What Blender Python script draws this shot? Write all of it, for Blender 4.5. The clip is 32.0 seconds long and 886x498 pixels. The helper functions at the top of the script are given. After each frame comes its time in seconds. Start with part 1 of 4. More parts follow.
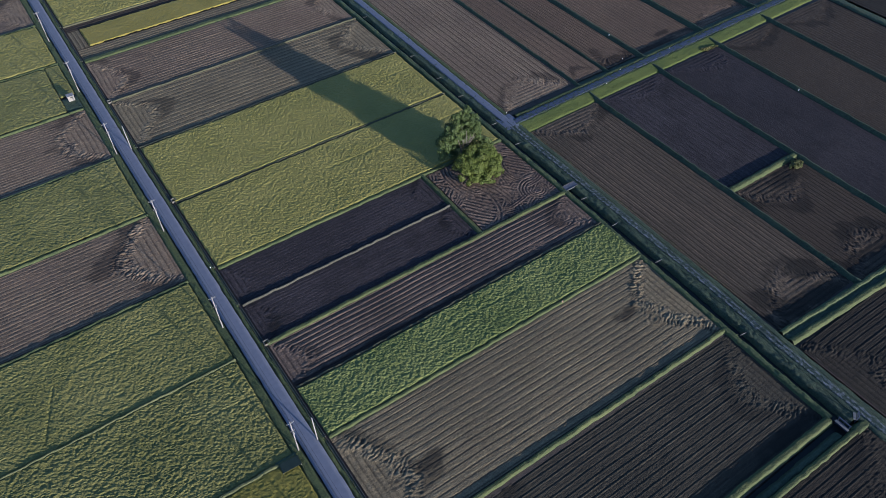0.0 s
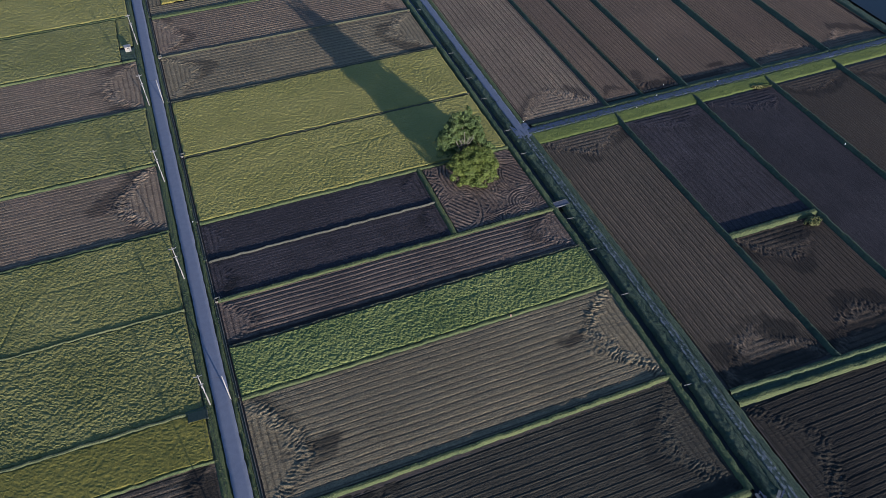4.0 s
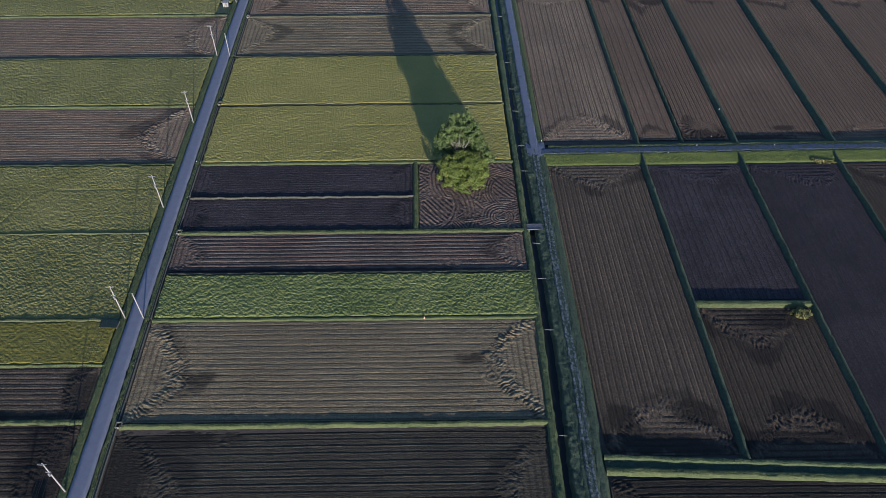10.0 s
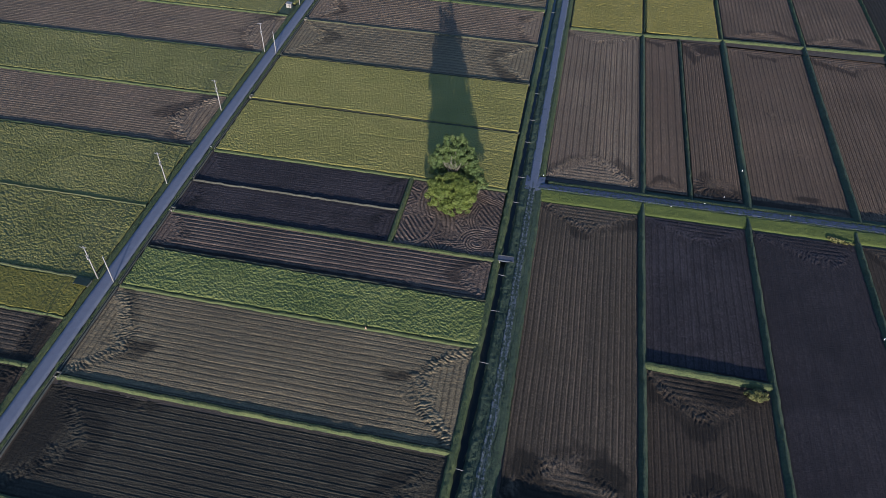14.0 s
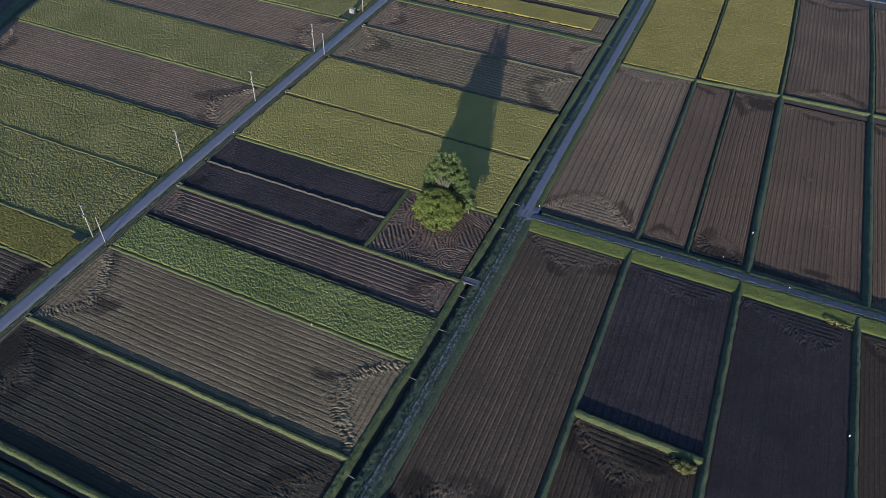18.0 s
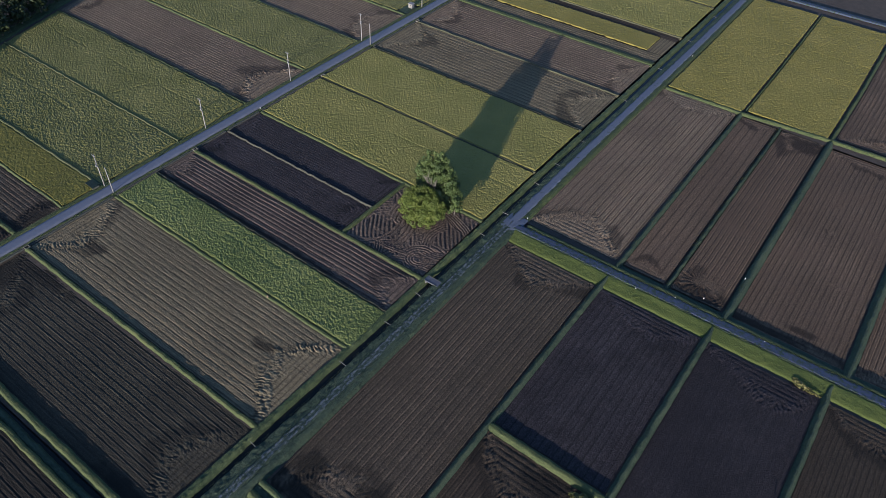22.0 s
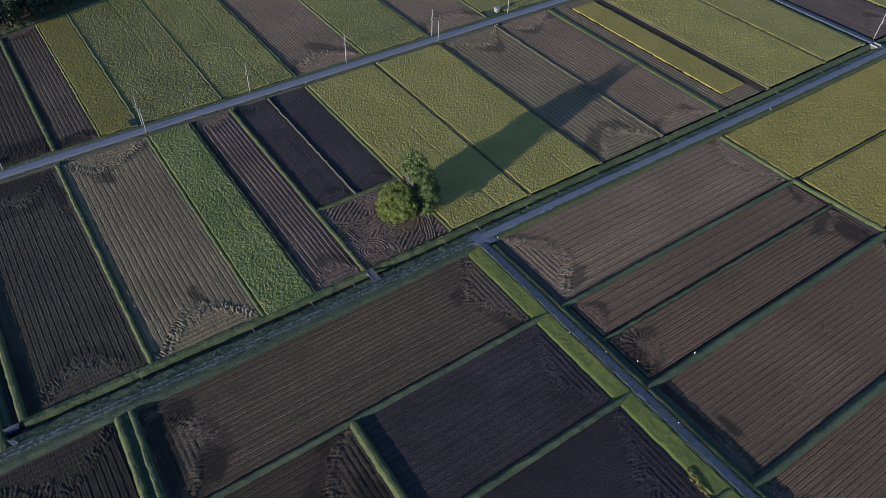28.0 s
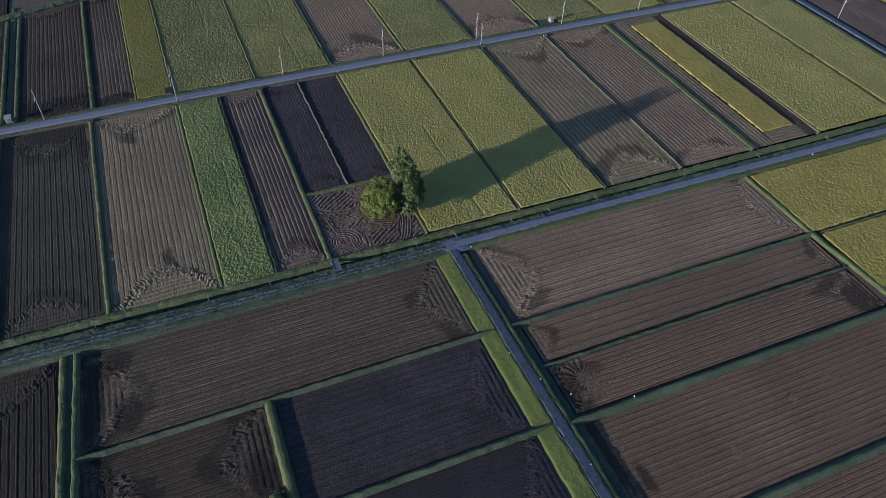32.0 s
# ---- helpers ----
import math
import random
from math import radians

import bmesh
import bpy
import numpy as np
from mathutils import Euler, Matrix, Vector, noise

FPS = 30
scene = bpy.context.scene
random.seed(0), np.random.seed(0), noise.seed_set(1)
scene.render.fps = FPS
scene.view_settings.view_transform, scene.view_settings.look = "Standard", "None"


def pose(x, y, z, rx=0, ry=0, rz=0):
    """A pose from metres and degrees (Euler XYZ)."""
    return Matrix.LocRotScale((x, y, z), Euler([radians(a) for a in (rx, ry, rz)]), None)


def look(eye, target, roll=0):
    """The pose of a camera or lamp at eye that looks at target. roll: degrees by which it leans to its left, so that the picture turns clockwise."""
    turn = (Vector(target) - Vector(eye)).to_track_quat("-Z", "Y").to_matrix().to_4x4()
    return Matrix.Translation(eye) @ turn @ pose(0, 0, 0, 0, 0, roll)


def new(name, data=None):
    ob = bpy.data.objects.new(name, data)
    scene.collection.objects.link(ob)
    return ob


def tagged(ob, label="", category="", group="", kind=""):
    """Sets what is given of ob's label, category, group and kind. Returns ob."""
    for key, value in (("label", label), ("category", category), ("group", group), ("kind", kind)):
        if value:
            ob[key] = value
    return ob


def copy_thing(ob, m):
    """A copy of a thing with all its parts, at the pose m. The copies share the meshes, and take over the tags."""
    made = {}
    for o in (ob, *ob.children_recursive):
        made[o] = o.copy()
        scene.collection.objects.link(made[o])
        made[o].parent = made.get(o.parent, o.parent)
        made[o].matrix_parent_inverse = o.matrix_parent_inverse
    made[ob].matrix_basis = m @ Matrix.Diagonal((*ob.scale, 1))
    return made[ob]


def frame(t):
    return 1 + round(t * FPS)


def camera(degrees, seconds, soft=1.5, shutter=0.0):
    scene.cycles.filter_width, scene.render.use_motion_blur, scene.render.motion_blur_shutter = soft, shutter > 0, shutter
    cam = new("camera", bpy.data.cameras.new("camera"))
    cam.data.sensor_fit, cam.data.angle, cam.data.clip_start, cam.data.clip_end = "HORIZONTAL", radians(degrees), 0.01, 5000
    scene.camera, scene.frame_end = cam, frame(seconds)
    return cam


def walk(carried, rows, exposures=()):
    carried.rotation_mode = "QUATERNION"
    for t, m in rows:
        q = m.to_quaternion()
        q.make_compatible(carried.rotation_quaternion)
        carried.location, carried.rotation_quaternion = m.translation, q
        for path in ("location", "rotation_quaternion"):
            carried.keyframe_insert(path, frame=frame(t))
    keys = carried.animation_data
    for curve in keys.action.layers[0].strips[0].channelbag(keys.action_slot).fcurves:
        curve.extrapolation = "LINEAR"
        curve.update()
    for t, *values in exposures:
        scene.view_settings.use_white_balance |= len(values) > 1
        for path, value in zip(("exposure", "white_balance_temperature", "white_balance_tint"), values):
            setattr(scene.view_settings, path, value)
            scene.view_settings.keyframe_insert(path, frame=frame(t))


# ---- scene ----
cam = camera(64.09, 32.0, soft=0.75)
PATH = [
    (0, (7.20, -0.78, 138.39), (45.93, 55.44, 65.32), -0.34),
    (1, (14.63, -6.16, 138.38), (50.28, 52.08, 65.32), -0.07),
    (2, (22.44, -11.04, 138.22), (54.89, 49.10, 65.21), 0.16),
    (3, (30.64, -15.43, 137.92), (59.71, 46.50, 64.99), 0.35),
    (4, (39.18, -19.35, 137.49), (64.75, 44.22, 64.67), 0.50),
    (5, (48.06, -22.84, 136.98), (69.99, 42.24, 64.29), 0.59),
    (6, (57.19, -25.95, 136.45), (75.37, 40.45, 63.92), 0.65),
    (7, (66.50, -28.71, 135.96), (80.83, 38.82, 63.61), 0.66),
    (8, (75.91, -31.07, 135.56), (86.36, 37.37, 63.40), 0.67),
    (9, (85.30, -32.90, 135.25), (91.90, 36.23, 63.30), 0.72),
    (10, (94.58, -34.07, 135.04), (97.40, 35.57, 63.33), 0.86),
    (11, (103.70, -34.51, 134.97), (102.87, 35.47, 63.53), 1.09),
    (12, (112.78, -34.24, 135.08), (108.30, 35.98, 64.02), 1.37),
    (13, (121.91, -33.28, 135.48), (113.74, 37.08, 64.89), 1.63),
    (14, (131.13, -31.69, 136.14), (119.18, 38.70, 66.13), 1.85),
    (15, (140.38, -29.62, 136.83), (124.56, 40.59, 67.41), 2.03),
    (16, (149.57, -27.19, 137.32), (129.88, 42.50, 68.36), 2.21),
    (17, (158.63, -24.51, 137.45), (135.16, 44.25, 68.74), 2.40),
    (18, (167.57, -21.47, 137.40), (140.43, 45.99, 68.74), 2.58),
    (19, (176.37, -17.94, 137.41), (145.69, 47.95, 68.73), 2.74),
    (20, (185.06, -13.79, 137.70), (150.95, 50.31, 68.95), 2.86),
    (21, (193.54, -9.01, 138.27), (156.15, 53.12, 69.41), 2.92),
    (22, (201.76, -3.62, 138.98), (161.18, 56.30, 69.97), 2.94),
    (23, (209.60, 2.34, 139.69), (165.95, 59.86, 70.50), 2.91),
    (24, (217.05, 8.85, 140.37), (170.46, 63.72, 70.95), 2.87),
    (25, (224.16, 15.82, 141.04), (174.77, 67.90, 71.41), 2.84),
    (26, (230.92, 23.22, 141.76), (178.91, 72.40, 71.94), 2.87),
    (27, (237.34, 31.01, 142.50), (182.86, 77.22, 72.53), 2.95),
    (28, (243.36, 39.17, 143.21), (186.55, 82.30, 73.12), 3.04),
    (29, (248.91, 47.67, 143.86), (189.94, 87.59, 73.65), 3.08),
    (30, (253.93, 56.53, 144.37), (192.98, 93.09, 74.03), 3.04),
    (31, (258.45, 65.75, 144.77), (195.68, 98.80, 74.29), 2.90),
    (32, (262.21, 75.21, 145.08), (197.85, 104.65, 74.44), 2.70),
]
walk(cam, [(t, look(eye, target, roll)) for t, eye, target, roll in PATH], exposures=[(0, 0.92, 5400, 21.0), (3, 0.92, 5470, 21.0), (6, 0.9, 5530, 20.5), (13, 0.86, 5590, 20.0), (20, 0.77, 5610, 20.0), (25, 0.74, 5620, 20.0), (32, 0.82, 5620, 20.0)])

# ---- light ----
SUN_TO = Vector((0.203, -0.979, 0.157)).normalized()
sun = new("sun", bpy.data.lights.new("sun", "SUN"))
sun.data.energy, sun.data.angle, sun.data.color = 5.0, radians(0.6), (1.0, 0.87, 0.66)
sun.matrix_world = look((0, 0, 300), Vector((0, 0, 300)) - SUN_TO)
world = bpy.data.worlds.new("sky")
scene.world = world
world.use_nodes = True
sky = world.node_tree.nodes.new("ShaderNodeTexSky")
sky.sky_type, sky.sun_disc, sky.sun_elevation, sky.sun_rotation = "NISHITA", False, radians(9), radians(168.3)
sky.ozone_density, sky.dust_density = 3.0, 0.6
back = world.node_tree.nodes["Background"]
back.inputs["Strength"].default_value = 0.12
world.node_tree.links.new(sky.outputs["Color"], back.inputs["Color"])


# ---- materials ----
def material(name, build, rough=0.9, bump=0.3, metal=0.0, spec=0.3, far=0.15):
    """A node material: build(tools) returns the colour socket and the height socket (or None)."""
    m = bpy.data.materials.new(name)
    m.use_nodes = True
    t = m.node_tree
    b = t.nodes["Principled BSDF"]
    b.inputs["Roughness"].default_value, b.inputs["Metallic"].default_value = rough, metal
    b.inputs["Specular IOR Level"].default_value = spec
    colour, height = build(Tools(t))
    t.links.new(colour, b.inputs["Base Color"])
    if height is not None and bump:
        n = t.nodes.new("ShaderNodeBump")
        n.inputs["Strength"].default_value, n.inputs["Distance"].default_value = bump, far
        t.links.new(height, n.inputs["Height"])
        t.links.new(n.outputs["Normal"], b.inputs["Normal"])
    return m


class Tools:
    """Short ways to make the nodes that the materials share."""

    def __init__(self, tree):
        self.t = tree
        self.place = tree.nodes.new("ShaderNodeNewGeometry").outputs["Position"]

    def noise(self, scale, detail=4.0, stretch=None, rough=0.6):
        n = self.t.nodes.new("ShaderNodeTexNoise")
        n.inputs["Scale"].default_value, n.inputs["Detail"].default_value = scale, detail
        n.inputs["Roughness"].default_value = rough
        at = self.place
        if stretch:
            m = self.t.nodes.new("ShaderNodeMapping")
            m.inputs["Scale"].default_value = stretch
            self.t.links.new(at, m.inputs["Vector"])
            at = m.outputs["Vector"]
        self.t.links.new(at, n.inputs["Vector"])
        return n.outputs["Fac"]

    def mix(self, fac, a, b):
        n = self.t.nodes.new("ShaderNodeMix")
        n.data_type = "RGBA"
        for socket, value in ((n.inputs[0], fac), (n.inputs[6], a), (n.inputs[7], b)):
            if isinstance(value, bpy.types.NodeSocket):
                self.t.links.new(value, socket)
            else:
                socket.default_value = (*value, 1) if isinstance(value, tuple) else value
        return n.outputs[2]

    def band(self, value, low, high):
        n = self.t.nodes.new("ShaderNodeMapRange")
        n.inputs["From Min"].default_value, n.inputs["From Max"].default_value = low, high
        self.t.links.new(value, n.inputs["Value"])
        return n.outputs["Result"]

    def sum(self, a, b, how="ADD"):
        n = self.t.nodes.new("ShaderNodeMath")
        n.operation = how
        for socket, value in ((n.inputs[0], a), (n.inputs[1], b)):
            if isinstance(value, bpy.types.NodeSocket):
                self.t.links.new(value, socket)
            else:
                socket.default_value = value
        return n.outputs[0]

    def layer(self, name):
        n = self.t.nodes.new("ShaderNodeAttribute")
        n.attribute_name = name
        return n.outputs["Fac"]

    def random(self):
        return self.t.nodes.new("ShaderNodeObjectInfo").outputs["Random"]

    def island(self):
        for n in self.t.nodes:
            if n.type == "NEW_GEOMETRY":
                return n.outputs["Random Per Island"]


def soil(name, bare, straw, stain, rough=0.92, grain=1.0):
    """Worked earth with straw and stubble lying on it where the layer 'straw' says so; one material for rows along x, one for rows along y."""
    made = {}
    for along, stretch in (("x", (0.22, 1.6, 1.0)), ("y", (1.6, 0.22, 1.0))):

        def build(k, stretch=stretch):
            fine, streak, wide = k.noise(1.9, 5.0, rough=0.75), k.noise(1.5, 5.0, stretch, 0.7), k.noise(0.085, 4.0)
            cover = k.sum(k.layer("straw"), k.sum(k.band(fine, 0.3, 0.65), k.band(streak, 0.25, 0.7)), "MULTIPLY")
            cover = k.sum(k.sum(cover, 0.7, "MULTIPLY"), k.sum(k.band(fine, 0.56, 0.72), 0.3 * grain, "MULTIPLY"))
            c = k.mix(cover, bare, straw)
            c = k.mix(k.sum(k.band(wide, 0.48, 0.7), 0.6, "MULTIPLY"), c, stain)
            speck = k.noise(3.0, 3.0, rough=0.65)
            c = k.mix(k.sum(k.band(speck, 0.55, 0.68), 0.42 * grain, "MULTIPLY"), c, straw)
            c = k.mix(k.sum(k.band(speck, 0.45, 0.32), 0.55, "MULTIPLY"), c, bare)
            # darkens moist patches and mud, and the shade strips painted along south edges
            c = k.mix(k.sum(k.layer("damp_shade"), 0.88, "MULTIPLY"), c, tuple(0.5 * v for v in bare))
            return c, k.sum(k.noise(2.6, 4.0, rough=0.7), streak)

        made[along] = material(name, build, rough, min(1.0, 0.9 * grain), far=0.33)
    return made


def leafy(name, dark, mid, light, scale=0.8, rough=0.75, bump=1.0, far=0.3, stretch=None):
    """Plant cover: blotches at two sizes and a fine leaf grain."""

    def build(k):
        a, b, c = k.noise(scale, 5.0, stretch, 0.75), k.noise(0.06, 3.0), k.noise(scale * 2.7, 3.0, stretch)
        col = k.mix(k.band(a, 0.36, 0.62), dark, mid)
        col = k.mix(k.sum(k.band(b, 0.35, 0.7), 0.45, "MULTIPLY"), col, light)
        col = k.mix(k.sum(k.band(c, 0.52, 0.7), 0.5, "MULTIPLY"), col, light)
        return col, k.sum(a, k.sum(c, 0.5, "MULTIPLY"))

    return material(name, build, rough, bump, far=far)


def plain(name, low, high, scale=3.0, rough=0.7, bump=0.2, metal=0.0):
    def build(k):
        a, b = k.noise(scale, 5.0), k.noise(scale * 6, 3.0)
        return k.mix(k.sum(k.band(a, 0.3, 0.7), k.band(b, 0.2, 0.8), "MULTIPLY"), low, high), b

    return material(name, build, rough, bump, metal)


# near soils darkened, northern soils and rice lifted: brightening with distance put into colour
SOIL_LIGHT = soil("straw_stubble", (0.0620, 0.0501, 0.0310), (0.3010, 0.2410, 0.1390), (0.1311, 0.1080, 0.0676))
SOIL_BROWN = soil("brown_stubble", (0.0694, 0.0495, 0.0342), (0.3350, 0.2500, 0.1570), (0.1703, 0.1179, 0.0803))
SOIL_RED = soil("red_brown_ridges", (0.0345, 0.0255, 0.0215), (0.2300, 0.1690, 0.1240), (0.0720, 0.0500, 0.0400))
SOIL_DEEP = soil("dark_stubble", (0.0070, 0.0059, 0.0044), (0.0440, 0.0362, 0.0244), (0.0120, 0.0098, 0.0070))
SOIL_UMBER = soil("dark_brown_stubble", (0.0195, 0.0172, 0.0124), (0.0800, 0.0700, 0.0465), (0.0230, 0.0205, 0.0142))
SOIL_TILTH = soil("smooth_dark_tilth", (0.0079, 0.0066, 0.0096), (0.0455, 0.0385, 0.0415), (0.0095, 0.0077, 0.0105), 0.95, 0.9)
SOIL_MID = soil("mid_brown_stubble", (0.0442, 0.0298, 0.0191), (0.2571, 0.1764, 0.1110), (0.1125, 0.0739, 0.0483))
SOIL_DIM = soil("dim_brown_stubble", (0.0165, 0.0125, 0.0086), (0.0980, 0.0720, 0.0470), (0.0340, 0.0245, 0.0162))
SOIL_WARM = soil("warm_brown_stubble", (0.0249, 0.0200, 0.0132), (0.1720, 0.1290, 0.0870), (0.0530, 0.0410, 0.0260))
SOIL_BLACK = soil("black_tilth", (0.0051, 0.0043, 0.0057), (0.0680, 0.0570, 0.0625), (0.0063, 0.0049, 0.0066), 0.95, 1.5)
RICE = leafy("ripening_rice", (0.1302, 0.1248, 0.0297), (0.2215, 0.2036, 0.0480), (0.3052, 0.2689, 0.0784), 2.4, far=0.17)
RICE_RIPE = leafy("ripe_rice", (0.1406, 0.1236, 0.0238), (0.2392, 0.2016, 0.0384), (0.3296, 0.2662, 0.0627), 2.4, far=0.17)
RICE_GOLD = leafy("golden_rice", (0.0890, 0.0825, 0.0140), (0.1510, 0.1385, 0.0230), (0.1800, 0.1610, 0.0320), 2.6, far=0.12)
CROP_GREEN = leafy("green_crop", (0.0740, 0.0800, 0.0185), (0.1480, 0.1440, 0.0360), (0.2500, 0.2330, 0.0780), 2.6, 0.65, far=0.22)
CROP_LEAF = leafy("bright_leaf_crop", (0.0500, 0.0750, 0.0180), (0.1310, 0.1600, 0.0390), (0.2330, 0.2490, 0.0800), 2.6, 0.65, far=0.22)
CROP_OLIVE = leafy("olive_crop", (0.0830, 0.0890, 0.0215), (0.1640, 0.1580, 0.0405), (0.2650, 0.2420, 0.0800), 2.6, far=0.2)
BANK = leafy("canal_grass", (0.0185, 0.0350, 0.0170), (0.0590, 0.0880, 0.0350), (0.1220, 0.1440, 0.0580), 1.4)
GRASS = leafy("dike_grass", (0.0225, 0.0385, 0.0160), (0.0630, 0.0860, 0.0300), (0.1180, 0.1330, 0.0480), 1.4)
VERGE = leafy("sunny_grass", (0.0390, 0.0580, 0.0130), (0.0750, 0.1030, 0.0215), (0.1180, 0.1400, 0.0330), 2.4, far=0.2)
REED = leafy("bank_weeds", (0.0135, 0.0275, 0.0175), (0.044, 0.069, 0.041), (0.088, 0.115, 0.066), 1.4, far=0.35)
DRY = leafy("dry_grass", (0.032, 0.0336, 0.0272), (0.068, 0.0688, 0.052), (0.112, 0.1088, 0.08), 1.3)
# the road's blue is sky reflection put into the base colour
ASPHALT = plain("worn_asphalt", (0.1232, 0.1366, 0.1748), (0.1738, 0.1904, 0.2392), 0.7, 0.75, 0.15)
GRAVEL = plain("grey_gravel", (0.06, 0.068, 0.09), (0.145, 0.16, 0.20), 1.2, 0.85, 0.5)
RENDER = plain("weathered_render", (0.2, 0.195, 0.175), (0.3, 0.29, 0.265), 1.5, 0.8, 0.2)
PORCELAIN = plain("grey_porcelain", (0.22, 0.22, 0.22), (0.32, 0.32, 0.32), 3.0, 0.4, 0.05)
GREY_PIPE = plain("dull_concrete", (0.15, 0.15, 0.145), (0.25, 0.25, 0.24), 2.0, 0.85, 0.2)
OLD_CONCRETE = plain("mossy_concrete", (0.07, 0.075, 0.065), (0.16, 0.16, 0.145), 2.0, 0.9, 0.4)
CONCRETE = plain("pale_concrete", (0.2295, 0.2253, 0.2210), (0.3570, 0.3485, 0.3357), 1.5, 0.8, 0.2)
EARTH = plain("bare_earth", (0.06, 0.05, 0.04), (0.13, 0.10, 0.08), 0.5, 0.95, 0.6)
STEEL = plain("galvanised_steel", (0.2, 0.21, 0.22), (0.3, 0.31, 0.32), 3.0, 0.5, 0.1, 0.5)
WHITE = plain("white_plastic", (0.7, 0.7, 0.7), (0.82, 0.82, 0.82), 3.0, 0.5, 0.05)
BLUE_STEEL = plain("dark_blue_paint", (0.045, 0.06, 0.1), (0.08, 0.1, 0.15), 3.0, 0.6, 0.1)
PIT_GREEN = plain("dark_green_sheet", (0.012, 0.024, 0.02), (0.022, 0.04, 0.032), 2.0, 0.7, 0.3)
WIRE = plain("black_cable", (0.02, 0.02, 0.02), (0.035, 0.035, 0.035), 3.0, 0.6, 0.0)
BARK = plain("pale_bark", (0.12, 0.11, 0.095), (0.28, 0.265, 0.24), 2.0, 0.9, 0.6)
WATER = material("still_water", lambda k: (k.mix(k.noise(0.3), (0.010, 0.013, 0.012), (0.016, 0.02, 0.018)), k.noise(1.5, 2.0)), 0.1, 0.04, 0.0, 0.18)


PALE = leafy("pale_dry_grass", (0.045, 0.058, 0.024), (0.092, 0.106, 0.044), (0.14, 0.145, 0.065), 1.3)
EARTH_DIKE = leafy("bare_dike", (0.03, 0.032, 0.02), (0.07, 0.07, 0.04), (0.12, 0.12, 0.06), 1.3)


# ---- shapes ----
def lattice(ix, iy, seed):
    n = (ix * 374761393 + iy * 668265263 + seed * 1274126177) & 0x7FFFFFFF
    n = ((n ^ (n >> 13)) * 1274126177) & 0x7FFFFFFF
    return ((n ^ (n >> 16)) & 0xFFFF) / 65535.0


def rough(x, y, size, seed=0):
    """Smooth noise from -1 to 1 on arrays, with features of that size in metres."""
    x, y = np.asarray(x) / size + 1000.0, np.asarray(y) / size + 1000.0
    ix, iy = np.floor(x).astype(np.int64), np.floor(y).astype(np.int64)
    u, v = x - ix, y - iy
    u, v = u * u * (3 - 2 * u), v * v * (3 - 2 * v)
    a, b = lattice(ix, iy, seed), lattice(ix + 1, iy, seed)
    c, d = lattice(ix, iy + 1, seed), lattice(ix + 1, iy + 1, seed)
    return 2 * ((a * (1 - u) + b * u) * (1 - v) + (c * (1 - u) + d * u) * v) - 1


def lie(x, y):
    """The grid of plots is not quite square: where a place of the ruled plan lies on the plain."""
    u, v = (x - 110) / 100, np.minimum((y - 130) / 100, 1.55)
    return (x + 0.146 + 0.14 * u + 0.092 * v + u * v + 0.27 * v * v, y + 0.12 - 0.07 * u - 0.22 * v + 1.24 * u * v + v * v)


def sheet(name, X, Y, Z, mat, straw=None, smooth=True, parent=None, damp_shade=None):
    """A mesh from a grid of places."""
    X, Y = lie(X, Y)
    n, m = X.shape
    verts = np.stack([X, Y, Z], -1).reshape(-1, 3)
    i = np.arange(n * m).reshape(n, m)
    quads = np.stack([i[:-1, :-1], i[:-1, 1:], i[1:, 1:], i[1:, :-1]], -1).reshape(-1, 4)
    e1, e2 = verts[quads[0, 1]] - verts[quads[0, 0]], verts[quads[0, 3]] - verts[quads[0, 0]]
    if np.cross(e1, e2)[2] < 0:
        quads = quads[:, ::-1]
    me = bpy.data.meshes.new(name)
    me.vertices.add(len(verts))
    me.vertices.foreach_set("co", verts.astype(np.float32).ravel())
    me.loops.add(quads.size)
    me.loops.foreach_set("vertex_index", quads.astype(np.int32).ravel())
    me.polygons.add(len(quads))
    me.polygons.foreach_set("loop_start", np.arange(0, quads.size, 4, dtype=np.int32))
    me.polygons.foreach_set("use_smooth", np.full(len(quads), smooth))
    if straw is not None:
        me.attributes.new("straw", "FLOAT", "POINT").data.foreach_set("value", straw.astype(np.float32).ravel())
    if damp_shade is not None:
        me.attributes.new("damp_shade", "FLOAT", "POINT").data.foreach_set("value", damp_shade.astype(np.float32).ravel())
    me.materials.append(mat)
    me.update(calc_edges=True)
    ob = new(name, me)
    ob.parent = parent
    return ob


def part(name, bm, mat, parent=None, label="", smooth=False):
    """Links a bmesh as one mesh object under a thing."""
    me = bpy.data.meshes.new(name)
    for f in bm.faces:
        f.smooth = smooth
    bm.to_mesh(me)
    bm.free()
    me.materials.append(mat)
    ob = new(name, me)
    ob.parent = parent
    if label:
        ob["label"] = label
    return ob


def thing(name, at, label, category, group="", turn=0.0):
    ob = new(name)
    ob.empty_display_size = 0.3
    ob.matrix_world = pose(*lie(at[0], at[1]), at[2], 0, 0, turn)
    return tagged(ob, label, category, group)


def box(bm, x0, x1, y0, y1, z0, z1, bevel=0.0):
    made = bmesh.ops.create_cube(bm, size=1.0, matrix=Matrix.Translation(((x0 + x1) / 2, (y0 + y1) / 2, (z0 + z1) / 2)) @ Matrix.Diagonal((x1 - x0, y1 - y0, z1 - z0, 1)))
    if bevel:
        edges = {e for v in made["verts"] for e in v.link_edges}
        bmesh.ops.bevel(bm, geom=list(edges), offset=bevel, segments=1, affect="EDGES")
    return bm


